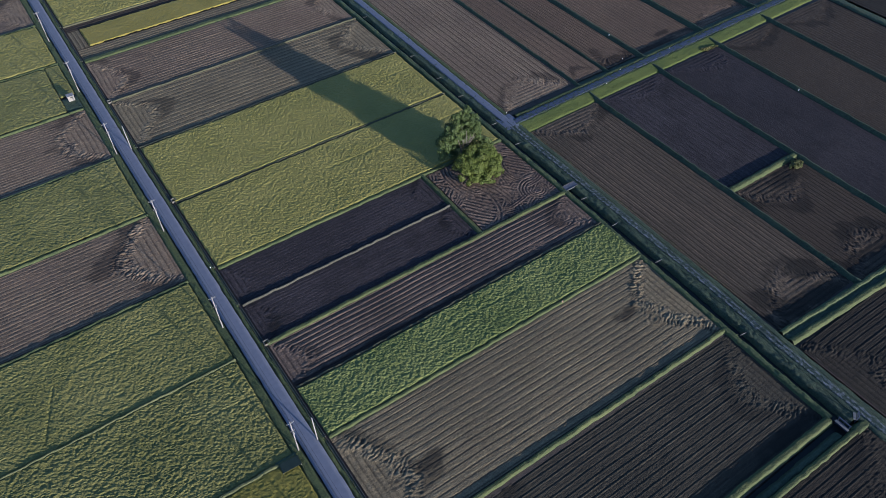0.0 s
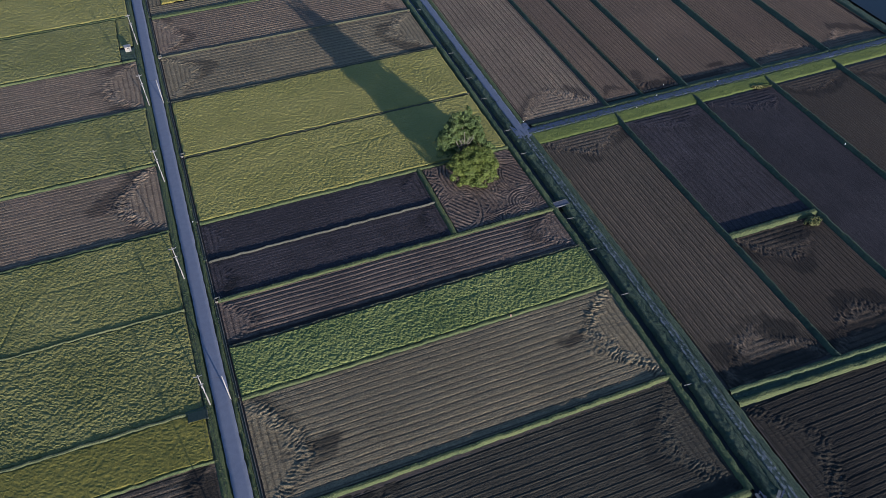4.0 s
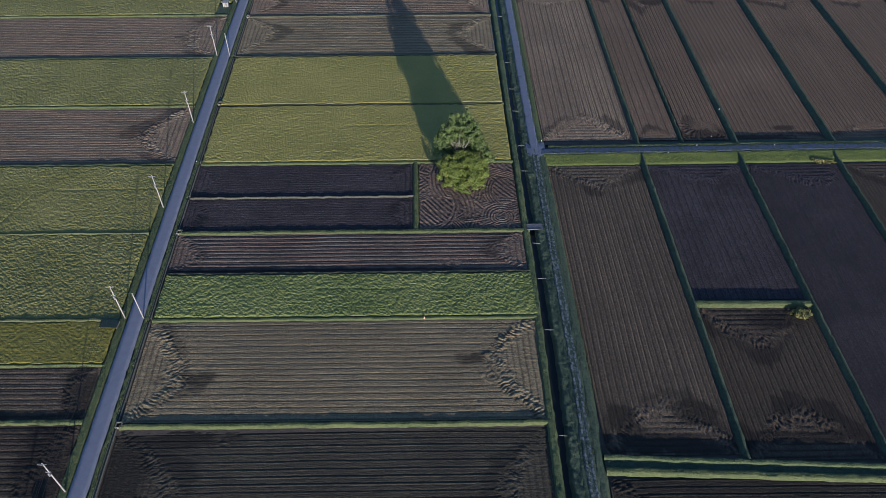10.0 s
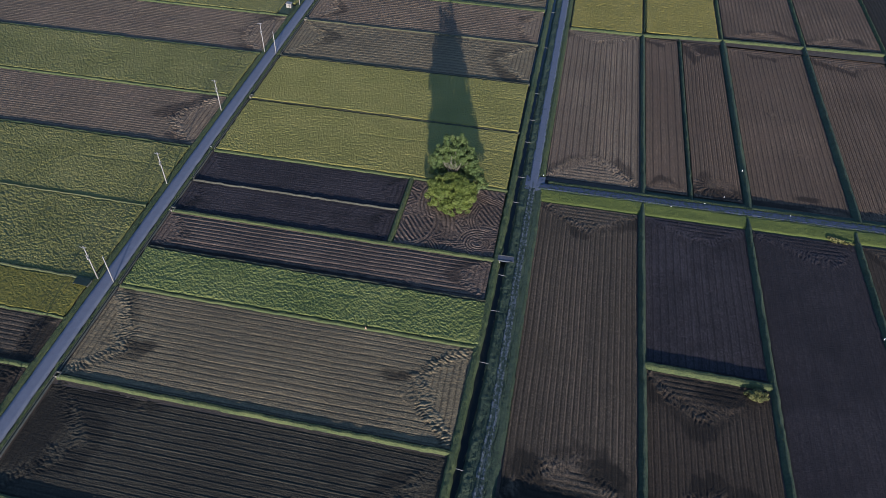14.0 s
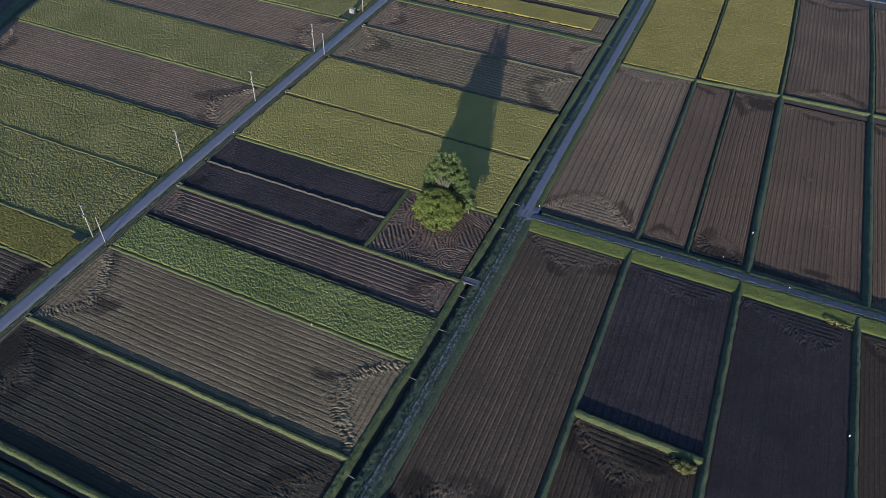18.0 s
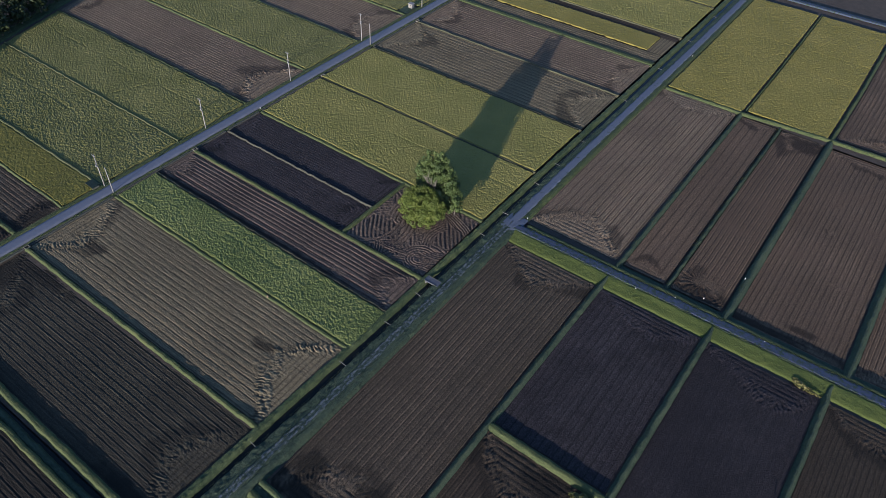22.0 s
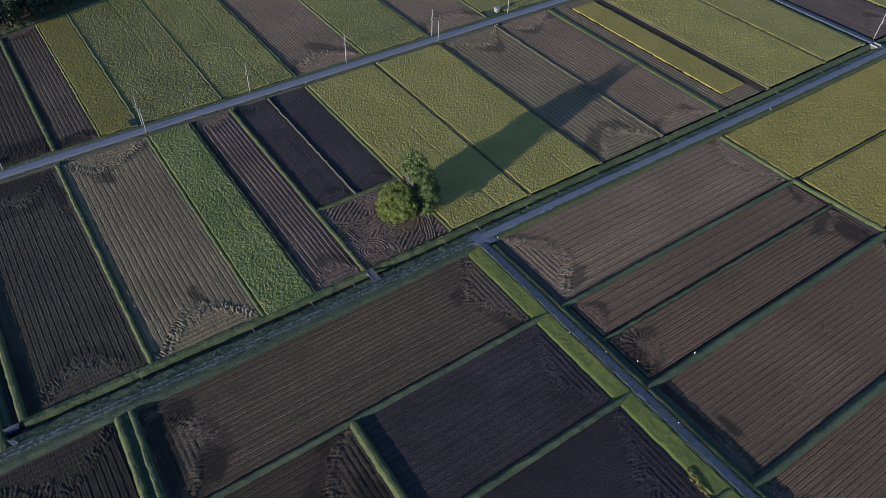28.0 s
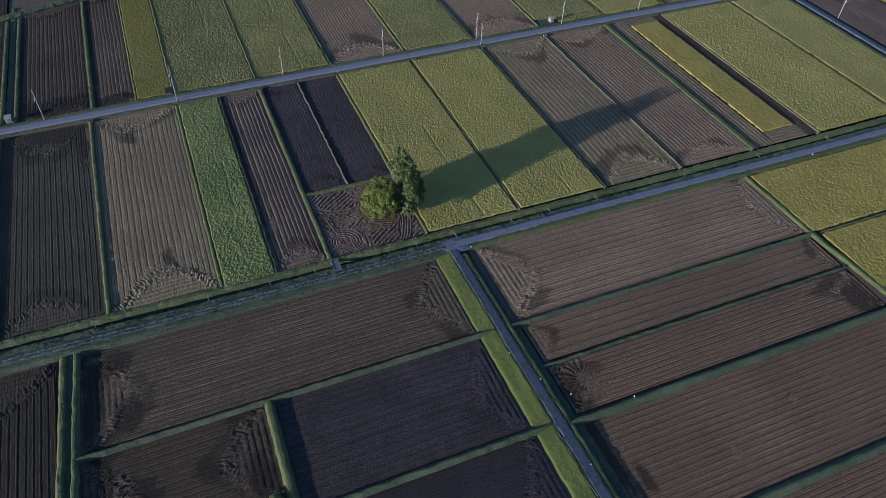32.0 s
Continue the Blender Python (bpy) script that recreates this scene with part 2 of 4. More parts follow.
def tube(bm, a, b, r0, r1, sides=8, caps=True):
    a, b = Vector(a), Vector(b)
    turn = (b - a).to_track_quat("Z", "Y").to_matrix().to_4x4()
    bmesh.ops.create_cone(bm, cap_ends=caps, segments=sides, radius1=r0, radius2=r1, depth=(b - a).length, matrix=Matrix.Translation((a + b) / 2) @ turn)
    return bm


# ---- field surfaces ----
FIELD = -0.38


def steps(a, b, gap):
    return np.linspace(a, b, max(2, int(round((b - a) / gap)) + 1))


def furrows(name, x0, x1, y0, y1, mat, label, along="x", gap=1.46, deep=0.075, ends=(13.0, 13.0), rows=1.0, seed=1, churn=0.26, level=FIELD, cell=(0.16, 0.6), fade=0.0, spins=(), wet_shade=(), pale=0.0, skew=0.0, fans=(), peaks=(), mud=0.75):
    """A harvested plot: straight strips left by the combine, and a churned turning place at either end."""
    long0, long1, wide0, wide1 = (x0, x1, y0, y1) if along == "x" else (y0, y1, x0, x1)
    e0, e1 = long0 + (ends[0] + 5 if ends[0] else 2), long1 - (ends[1] + 5 if ends[1] else 2)
    run = np.unique(np.r_[steps(long0, e0, cell[1] * 0.5), steps(e0, e1, cell[1] * 1.4), steps(e1, long1, cell[1] * 0.5)]) if e0 < e1 else steps(long0, long1, cell[1] * 0.6)
    V, U = np.meshgrid(steps(wide0, wide1, cell[0]), run, indexing="ij")
    mid, half = (wide0 + wide1) / 2, (wide1 - wide0) / 2
    wob = rough(U, V, 9.0, seed) * 0.1 + rough(U, V, 40.0, seed + 3) * 0.16 + 0.2 * gap * rough(V * 0, V, 2.9 * gap, seed + 41)
    phase = (V + wob) / gap
    row = np.floor(phase).astype(np.int64)
    at = phase - row
    saw = np.cos(2 * np.pi * phase)
    thin = min(0.12, 0.17 / gap)
    line = lattice(row, 7, seed) * (0.8 + 0.4 * rough(U, V, 22.0, seed + 21))
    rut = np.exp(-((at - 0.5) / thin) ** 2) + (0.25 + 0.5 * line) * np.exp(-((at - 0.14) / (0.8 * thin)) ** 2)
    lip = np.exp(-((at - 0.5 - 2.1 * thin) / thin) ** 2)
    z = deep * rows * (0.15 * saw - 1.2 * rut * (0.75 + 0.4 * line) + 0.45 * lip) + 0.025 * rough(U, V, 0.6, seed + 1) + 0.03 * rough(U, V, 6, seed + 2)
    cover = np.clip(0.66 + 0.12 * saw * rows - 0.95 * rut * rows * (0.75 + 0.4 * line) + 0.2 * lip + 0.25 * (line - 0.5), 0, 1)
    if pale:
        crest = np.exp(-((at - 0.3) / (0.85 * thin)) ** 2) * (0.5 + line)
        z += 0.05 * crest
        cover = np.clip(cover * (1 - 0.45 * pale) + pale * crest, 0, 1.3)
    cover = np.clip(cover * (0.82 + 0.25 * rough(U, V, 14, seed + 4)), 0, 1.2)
    soak = np.zeros_like(U)
    soft = lambda x, width: 1 / (1 + np.exp(np.clip(-x / width, -40, 40)))
    for n, (d, size, s) in enumerate(((U - long0, ends[0], 11), (long1 - U, ends[1], 12))):
        if size <= 0:
            continue
        # the combine's turning place: two churned arms from the corners to a peak, bare mud before them, cross strips behind
        peak = peaks[n] if peaks else 0.3 * (float(lattice(np.int64(seed), np.int64(s), 3)) - 0.5)
        q = (V - mid) / half - peak
        arm = np.where(q > 0, 1.0, -1.0)
        fall = np.abs(q) / (1 - peak * arm)
        step = 0.07 * size * arm * (1 if (seed + s) % 2 else -1)
        reach = 1.4 + size * np.minimum(np.clip(1.04 - fall, 0, 1) ** 0.8, 0.86 - 0.1 * rough(V * 0 + s, V, 3.0, seed + 6)) + step * np.clip(1 - fall, 0, 1)
        steep = math.atan2(size, half)
        off = (d - reach) * math.cos(steep) + 0.5 * rough(U, V, 4.0, seed + s) + 0.35 * rough(U, V, 1.3, seed + s + 15)
        wide = min(3.6, 0.28 * size + 0.3)
        band = soft(off + wide, 0.28) * soft(-off, 0.22) * np.clip(0.9 + 0.5 * rough(U, V, 5.0, seed + s + 16), 0.25, 1.2)
        inner = soft(-off - wide, 0.3)
        lap = (d + 0.25 * rough(U, V, 9.0, seed + s + 5)) / 1.45
        trail = np.exp(-((lap - np.floor(lap) - 0.5) / 0.13) ** 2)
        along_arm = (V - mid) * math.cos(steep) - arm * d * math.sin(steep)
        comb = np.cos(2 * np.pi * (along_arm + 0.5 * arm * off * 0.5 + 0.5 * rough(U, V, 3.0, seed + s + 9) + 0.42 * rough(U, V, 1.1, seed + s + 19)) / (0.95 + 0.12 * rough(U * 0, V, 7.0, seed + s)))
        comb = np.sign(comb) * np.abs(comb) ** 0.6
        clod = 0.6 * rough(U, V, 0.9, seed + s + 2) + 0.6 * rough(U, V, 0.45, seed + s + 32)
        bits = np.clip(0.8 + 0.7 * rough(U, V, 1.7, seed + s + 23), 0.1, 1.3)
        z = z * (1 - 0.9 * inner) * (1 - 0.8 * band) + inner * (0.03 * rough(U, V, 0.7, seed + s + 1) - 0.11 * trail)
        z += churn * band * (0.21 * comb * bits + 0.58 * clod + 0.05)
        cover = cover * (1 - inner) * (1 - 0.85 * band) + inner * (0.62 - 0.65 * trail + 0.12 * rough(U, V, 2.0, seed + s + 25)) + band * (0.56 + 0.34 * comb * bits + 0.6 * clod)
        blunt = np.clip(1.5 * rough(V * 0 + s, V, 6.0, seed + s + 4) + 0.35, 0, 1) * (0.75 + 0.5 * lattice(row, s, seed + 5))
        spill = 3.6 * blunt * min(1, size / 12)
        soak += mud * soft(off + 0.8, 0.3) * soft(spill - off, 0.18) * (0.55 + 0.45 * blunt)
        soak += 0.35 * mud * band * np.clip(rough(U, V, 3.0, seed + s + 28) + 0.2, 0, 1)
    border = np.minimum(np.minimum(V - wide0, wide1 - V), np.minimum(U - long0, long1 - U))
    z -= 0.05 * np.exp(-border / 0.8)
    cover *= 1 - fade * np.exp(-border / 1.2)
    X, Y = (U, V) if along == "x" else (V, U)
    X = X - skew * (Y - y0) * (x1 - X) / (x1 - x0)
    for sx, sy, r in fans:
        d, a = np.hypot(X - sx, Y - sy) + 0.25 * rough(X, Y, 1.5, seed + 35), np.arctan2(Y - sy, X - sx)
        w = np.clip((r - d) / 0.4, 0, 1) * np.clip(0.5 + 0.6 * (sy + 2.5 - Y), 0, 1)
        ray = np.cos(a * 21 + 2.4 * rough(X, Y, 1.8, seed + 36)) * np.clip((d - 1.8) / 1.4, 0, 1) * np.clip(0.75 + 0.8 * rough(X, Y, 1.6, seed + 38), 0, 1.2)
        z = z * (1 - w) + w * (0.085 * ray + 0.06 * rough(X, Y, 0.7, seed + 37))
        cover = cover * (1 - w) + w * (0.4 + 0.35 * ray)
    for sx, sy, r in spins:
        d = np.hypot((X - sx) * 0.8, Y - sy) + 0.75 * rough(X, Y, 2.2, seed + 31) + 0.2 * rough(X, Y, 0.9, seed + 30)
        w = np.exp(-((d / r) ** 4))
        ring = np.cos(2 * np.pi * d / 0.95)
        z = z * (1 - w) + w * (0.06 * ring * np.clip(0.7 + rough(X, Y, 1.2, seed + 39), 0, 1.3) + 0.06 * rough(X, Y, 0.7, seed + 32))
        cover = cover * (1 - w) + w * (0.42 + 0.3 * ring + 0.4 * rough(X, Y, 1.2, seed + 39))
    # soaked patches, and long strips that paint the shade of dikes and crops
    damp_shade = np.zeros_like(X)
    for sx, sy, rx, ry in wet_shade:
        d = (np.abs((X - sx) / rx) ** 3 + np.abs((Y - sy) / ry) ** 3) ** (1 / 3) + 0.32 * rough(X, Y, 2.6, seed + 33) + 0.16 * rough(X, Y, 0.8, seed + 34)
        damp_shade = np.maximum(damp_shade, 1 / (1 + np.exp(np.clip((d - 0.95) / 0.1, -40, 40))))
    ob = sheet(name, X, Y, z + level, mat[along], cover, damp_shade=np.clip(damp_shade + soak, 0, 1))
    return tagged(ob, label, "field", kind="structure")


def crop(name, x0, x1, y0, y1, mat, label, tall=0.44, wave=0.08, size=0.43, lean=(1.0, 0.35), seed=1, cell=0.26, tracks=True, skew=0.0, path=()):
    """A standing crop: a closed canopy, wind-laid in places, with steep ragged sides."""
    X, Y = np.meshgrid(steps(x0, x1, cell), steps(y0, y1, cell), indexing="ij")
    jx, jy = rough(X, Y, 0.7, seed + 8) * cell * 0.35, rough(X, Y, 0.7, seed + 9) * cell * 0.35
    X, Y = X + jx, Y + jy
    bend = rough(X, Y, 12, seed + 5) * 2.0
    u = X * lean[0] + Y * lean[1] + bend
    w = Y * lean[0] - X * lean[1] + bend
    laid = np.clip(0.5 + 1.4 * rough(X, Y, 6.0, seed + 10), 0, 1)
    streak = rough(u / 1.9, w, size, seed) * laid + rough(w / 1.7, u + 0.5 * w, size, seed + 12) * (1 - laid)
    z = tall + 0.65 * wave * streak + 1.5 * wave * (0.5 - np.abs(rough(X + 0.5 * bend, Y, 1.3 * size, seed + 1)) * 1.6) + 0.45 * wave * rough(u / 1.5, w, 2.4 * size, seed + 11) + 0.35 * wave * rough(X, Y, 9, seed + 2)
    if tracks:
        z -= 0.12 * np.exp(-(((Y + 0.4 * rough(X, Y, 12, seed + 6) - (y0 + 0.62 * (y1 - y0))) / 0.35) ** 2)) * (rough(X, Y, 16, seed + 7) > -0.2)
    if path:
        z -= 0.2 * np.exp(-(((X - path[0] - path[1] * (Y - y0)) / 0.3) ** 2)) * (np.abs(Y - path[2]) < path[3])
    border = np.minimum(np.minimum(X - x0, x1 - X), np.minimum(Y - y0, y1 - Y)) + 0.25 * rough(X, Y, 1.6, seed + 4)
    z *= np.clip((border + 0.12) / 0.45, 0.02, 1)
    X = X - skew * (Y - y0) * (x1 - X) / (x1 - x0)
    ob = sheet(name, X, Y, z + FIELD, mat, smooth=False)
    return tagged(ob, label, "crop", kind="stuff")


def bank(name, line, width, mat, label, top=0.0, foot=-0.75, slope=0.45, lump=0.06, gap=0.45, across=8, seed=1, category="dike", kind="structure", tilt=0.0):
    """A raised strip along a line of (x, y) points: a flat lumpy crown with two sloping sides."""
    pts = np.array(line, float)
    seg = np.r_[0, np.cumsum(np.hypot(*np.diff(pts, axis=0).T))]
    s = steps(0, seg[-1], gap)
    cx, cy = np.interp(s, seg, pts[:, 0]), np.interp(s, seg, pts[:, 1])
    tx, ty = np.gradient(cx, s), np.gradient(cy, s)
    nx, ny = -ty, tx
    q = np.r_[-width / 2 - slope, np.linspace(-width / 2, width / 2, across - 1), width / 2 + slope]
    q = np.r_[q[0] - 0.02, q[1:-1], q[-1] + 0.02]
    Q, S = np.meshgrid(q, s, indexing="ij")
    Q = Q + 0.18 * rough(S, Q * 0 + Q, 1.7, seed)
    X, Y = cx[None] + nx[None] * Q, cy[None] + ny[None] * Q
    Z = np.full_like(X, top) + lump * rough(X, Y, 0.7, seed + 1) + lump * rough(X, Y, 2.5, seed + 2)
    Z += tilt * Q * np.sign(ny.mean())
    Z[1] -= 0.12
    Z[-2] -= 0.12
    Z[0], Z[-1] = foot, foot
    ob = sheet(name, X, Y, Z, mat)
    return tagged(ob, label, category, kind=kind)


def strip(name, line, width, z, mat, label, category, gap=1.5, lump=0.02, across=5, crown=0.03, seed=3, ragged=0.12):
    """A paved or trodden surface along a line."""
    pts = np.array(line, float)
    seg = np.r_[0, np.cumsum(np.hypot(*np.diff(pts, axis=0).T))]
    s = steps(0, seg[-1], gap)
    cx, cy = np.interp(s, seg, pts[:, 0]), np.interp(s, seg, pts[:, 1])
    tx, ty = np.gradient(cx, s), np.gradient(cy, s)
    q = np.linspace(-width / 2, width / 2, across)
    Q, S = np.meshgrid(q, s, indexing="ij")
    edge = np.abs(Q) > width / 2 - 0.01
    Q = Q + edge * ragged * rough(S, Q, 1.3, seed)
    X, Y = cx[None] - ty[None] * Q, cy[None] + tx[None] * Q
    Z = z + crown * (1 - (Q / width * 2) ** 2) + lump * rough(X, Y, 2.0, seed + 1)
    skirt = lambda A: np.vstack([A[:1], A, A[-1:]])
    X, Y, Z = skirt(X), skirt(Y), skirt(Z)
    Z[0] -= 0.5
    Z[-1] -= 0.5
    return tagged(sheet(name, X, Y, Z, mat), label, category, kind="structure")


# ---- setting ----
me = bpy.data.meshes.new("ground")
me.from_pydata([(-3000, -3000, -2.3), (3000, -3000, -2.3), (3000, 3000, -2.3), (-3000, 3000, -2.3)], [], [(0, 1, 2, 3)])
me.materials.append(EARTH)
tagged(new("ground", me), "dark bare earth under the farmed plain", "ground", kind="structure")

for x0, x1, y0, y1 in ((27.6, 121.5, -60, 8.4), (27.6, 121.5, 14.8, 43.9), (27.6, 121.5, 43.9, 480), (-130, 21, 20.2, 480), (-130, 21, -60, 14.4), (131.8, 286, 30.0, 142.4), (131.8, 162, 142.4, 480), (162, 286, 142.4, 243), (162, 286, 243, 480), (131.8, 330, -60, 30.0)):
    me = bpy.data.meshes.new("paddy_floor")
    z = -1.35 if (x0, y0) == (162, 142.4) else -1.05 if (x0, y0) in ((131.8, 30.0), (27.6, 14.8)) else -0.72
    me.from_pydata([(x0, y0, z), (x1, y0, z), (x1, y1, z), (x0, y1, z)], [], [(0, 1, 2, 3)])
    me.materials.append(EARTH)
    tagged(new("paddy_floor", me), "dark moist earth under the plots", "ground", kind="structure")
STUBBLE = "harvested rice paddy with straw strips and churned turning places"
A0, A1 = 28.5, 121.6
# west block between the asphalt road and the canal
furrows("harvested_field", A0, A1, -46, -18, SOIL_DEEP, STUBBLE, seed=2, cell=(0.3, 0.9))
furrows("harvested_field", A0, 126, -17, 8.4, SOIL_DEEP, STUBBLE, seed=3, gap=1.65, pale=0.7, rows=0.5)
# the strip at y 17 paints the southern dike's shade; other patches are soaked earth
furrows("harvested_field", A0, A1, 15.0, 43.2, SOIL_UMBER, "dark wet harvested paddy with straight wheel strips", level=-0.72, seed=4, gap=1.65, pale=0.75, rows=0.5, ends=(15, 13), peaks=(-0.1, 0.0), cell=(0.13, 0.6), wet_shade=((40, 41.2, 12, 2.4), (32, 32, 5.5, 12), (112, 17, 10, 1.6)), spins=((51.7, 40.6, 1.9),))
furrows("harvested_field", A0, A1, 44.8, 72.8, SOIL_LIGHT, "pale harvested paddy with long straw strips", seed=5, gap=1.65, deep=0.055, rows=0.85, ends=(12.5, 13.5), peaks=(-0.12, 0.1), churn=0.34, cell=(0.13, 0.5), wet_shade=((105, 61.2, 3.2, 1.7), (43.2, 56.4, 3.2, 1.6)), spins=((109.5, 56.5, 2.4), (35, 56, 1.9)))
crop("green_crop", A0, A1 + 0.8, 74.0, 88.2, CROP_LEAF, "dense green leafy crop standing in a narrow plot", seed=6, wave=0.1, size=0.36, cell=0.22)
# the strip at y 89.8 is the green crop's shade put into the colour
furrows("harvested_field", A0, A1, 89.2, 103.3, SOIL_RED, "narrow reddish brown ridged plot with dark furrows", gap=1.42, deep=0.095, ends=(7, 9), churn=0.36, seed=7, wet_shade=((60, 89.8, 40, 0.9),), spins=((101.7, 91.6, 2.0), (115, 97.0, 3.2)))
furrows("tilled_field", A0, 91.6, 105.0, 118.0, SOIL_BLACK, "black freshly tilled plot with faint rows", gap=1.0, deep=0.05, ends=(5, 6), churn=0.14, seed=8, rows=0.45)
furrows("tilled_field", A0, 91.6, 119.0, 133.2, SOIL_BLACK, "black freshly tilled plot with faint rows", gap=1.0, deep=0.05, ends=(5, 6), churn=0.14, seed=9, rows=0.45)
crop("ripening_rice", A0, A1, 134.6, 164.0, RICE, "yellow-green ripening rice with wind-laid streaks", seed=10, wave=0.075, size=0.36)
crop("ripening_rice", A0, A1, 165.0, 194.8, RICE, "yellow-green ripening rice with wind-laid streaks", seed=11, wave=0.075, size=0.36)
furrows("harvested_field", A0, A1, 196.0, 224.2, SOIL_LIGHT, "pale harvested paddy with long straw strips", seed=12, ends=(13, 14), gap=1.9)
furrows("harvested_field", A0, A1, 225.2, 253.0, SOIL_BROWN, STUBBLE, seed=13, ends=(10, 9))
furrows("harvested_field", A0, A1, 256.2, 263.4, SOIL_LIGHT, "straw-coloured fallow strip beside the golden rice", seed=14, ends=(0, 0))
crop("golden_rice", 33, 115, 263.8, 277.6, RICE_RIPE, "narrow strip of bright golden ripe rice", wave=0.04, size=0.7, seed=15, tracks=False)
furrows("harvested_field", 115.2, A1, 263.8, 278, SOIL_LIGHT, "churned turning place at the end of a strip", seed=16, ends=(0, 0), along="y")
furrows("harvested_field", A0, 32.8, 263.8, 278, SOIL_LIGHT, "churned turning place at the end of a strip", seed=17, ends=(0, 0), along="y")
furrows("tilled_field", A0, A1, 278.2, 282.4, SOIL_DIM, "dark cut strip between two rice plots", seed=18, ends=(0, 0))
crop("ripening_rice", A0, A1, 283.4, 320.0, RICE, "yellow-green ripening rice with wind-laid streaks", seed=19, wave=0.1, cell=0.36)
crop("ripening_rice", A0, A1, 321.4, 348.4, RICE, "yellow-green ripening rice with wind-laid streaks", seed=20, wave=0.06, cell=0.45)
furrows("harvested_field", A0, A1, 357.5, 390, SOIL_RED, "purplish brown harvested plot beyond the far road", gap=1.5, seed=21, cell=(0.5, 1.2))
crop("ripening_rice", A0, A1, 391, 425, RICE, "yellow-green ripening rice with wind-laid streaks", seed=22, cell=1.0)
furrows("harvested_field", A0, A1, 426, 460, SOIL_BROWN, STUBBLE, seed=23, cell=(0.5, 1.2))
draw = random.Random(12)
X, Y = np.meshgrid(steps(93.6, A1, 0.2), steps(105.0, 133.0, 0.2), indexing="ij")
wheel = np.cos(2 * np.pi * (Y * 0.6 + X * 0.8 + 0.3 * rough(X, Y, 5, 5)) / 1.25)
bits = np.clip(0.85 + 0.6 * rough(X, Y, 1.8, 17), 0.2, 1.25)
for k in range(84):
    # one pass of a tracked machine: a curved lane of side-by-side ruts over whatever was there
    if k > 81:
        cx, cy, r = (116.6, 109.8, 4.2 - 1.7 * (k - 82))
    else:
        cx, cy, r = draw.uniform(80, 124), draw.uniform(97, 141), draw.choice((6, 9, 13, 18, 26, 34))
    a, d = np.arctan2(Y - cy, X - cx), np.hypot(X - cx, Y - cy) + 0.22 * rough(X, Y, 3.0, 60 + k)
    lane = draw.uniform(1.0, 2.1)
    start, length = draw.uniform(-math.pi, math.pi), draw.uniform(9, 24) / r
    turned = np.mod(a - start, 2 * np.pi)
    w = np.clip((lane - np.abs(d - r)) / 0.25, 0, 1) * np.clip((length - turned) * r / 1.2, 0, 1) * np.clip(turned * r / 1.2, 0, 1)
    pitch = draw.choice((0.8, 0.95, 1.1))
    ruts = 1 - 2.1 * np.abs(np.cos(np.pi * (d - r) / pitch)) ** 5
    wheel = wheel * (1 - w) + w * draw.uniform(0.6, 1.1) * ruts
wheel *= bits
Z = 0.11 * wheel + 0.07 * rough(X, Y, 0.7, 6) + 0.05 * rough(X, Y, 4, 7)
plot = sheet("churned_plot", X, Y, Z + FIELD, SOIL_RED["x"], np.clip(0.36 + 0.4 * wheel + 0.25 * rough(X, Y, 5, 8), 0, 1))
tagged(plot, "brown plot beside the trees, criss-crossed by curved wheel ruts", "field", kind="structure")
# west of the asphalt road
B0, B1 = -100.0, 20.2
furrows("harvested_field", B0, B1, -46, -16, SOIL_DEEP, STUBBLE, seed=30, cell=(0.3, 0.9))
furrows("harvested_field", B0, B1, -15, 14.4, SOIL_DEEP, STUBBLE, seed=31, cell=(0.3, 0.9))
# strips at y 21 and 46.8 paint the dikes' shade on the next two plots
furrows("harvested_field", -60, B1, 20.2, 44.4, SOIL_DIM, STUBBLE, seed=32, ends=(5, 8), skew=0.3, gap=1.5, deep=0.07, wet_shade=((15, 33, 6, 12), (-20, 21, 44, 1.0)))
furrows("harvested_field", -67, B1, 46.0, 60.0, SOIL_WARM, "narrow reddish brown harvested plot", seed=33, ends=(4, 6), skew=0.3, gap=1.4, deep=0.055, wet_shade=((-24, 46.8, 44, 1.2), (17, 53, 4, 7)))
crop("golden_rice", -71, B1, 60.6, 73.2, RICE_GOLD, "short even olive-gold rice in a narrow plot", tall=0.45, wave=0.045, size=0.5, seed=34, tracks=False, skew=0.3)
crop("green_crop", -75, B1, 74.0, 103.75, CROP_GREEN, "dense blue-green leafy crop, tousled by wind", seed=35, wave=0.105, size=0.38, skew=0.3)
crop("green_crop", -84, B1, 104.25, 133.4, CROP_OLIVE, "dense olive-green leafy crop, tousled by wind", seed=36, wave=0.08, size=0.38, path=(-22.6, 0.465, 113.8, 7.2), skew=0.3)
furrows("harvested_field", -93, B1, 135.0, 164.0, SOIL_BROWN, "pinkish brown harvested plot with fine rows", churn=0.36, seed=37, ends=(8, 14), gap=1.25, deep=0.05, skew=0.3)
crop("green_crop", -102, B1, 165.4, 194.4, CROP_OLIVE, "dense olive-green leafy crop, tousled by wind", seed=38, cell=0.36, skew=0.3)
furrows("harvested_field", -111, B1, 195.6, 225.6, SOIL_BROWN, "pinkish brown harvested plot with fine rows", churn=0.36, seed=39, ends=(8, 14), gap=1.25, deep=0.05, skew=0.3)
crop("green_crop", -120, 15.4, 227.2, 257.6, CROP_OLIVE, "dense olive-green leafy crop beside the pump hut", seed=40, cell=0.36, skew=0.3)
crop("green_crop", 15.6, B1, 236.4, 257.6, CROP_OLIVE, "dense olive-green leafy crop beside the road", seed=45, cell=0.36, tracks=False)
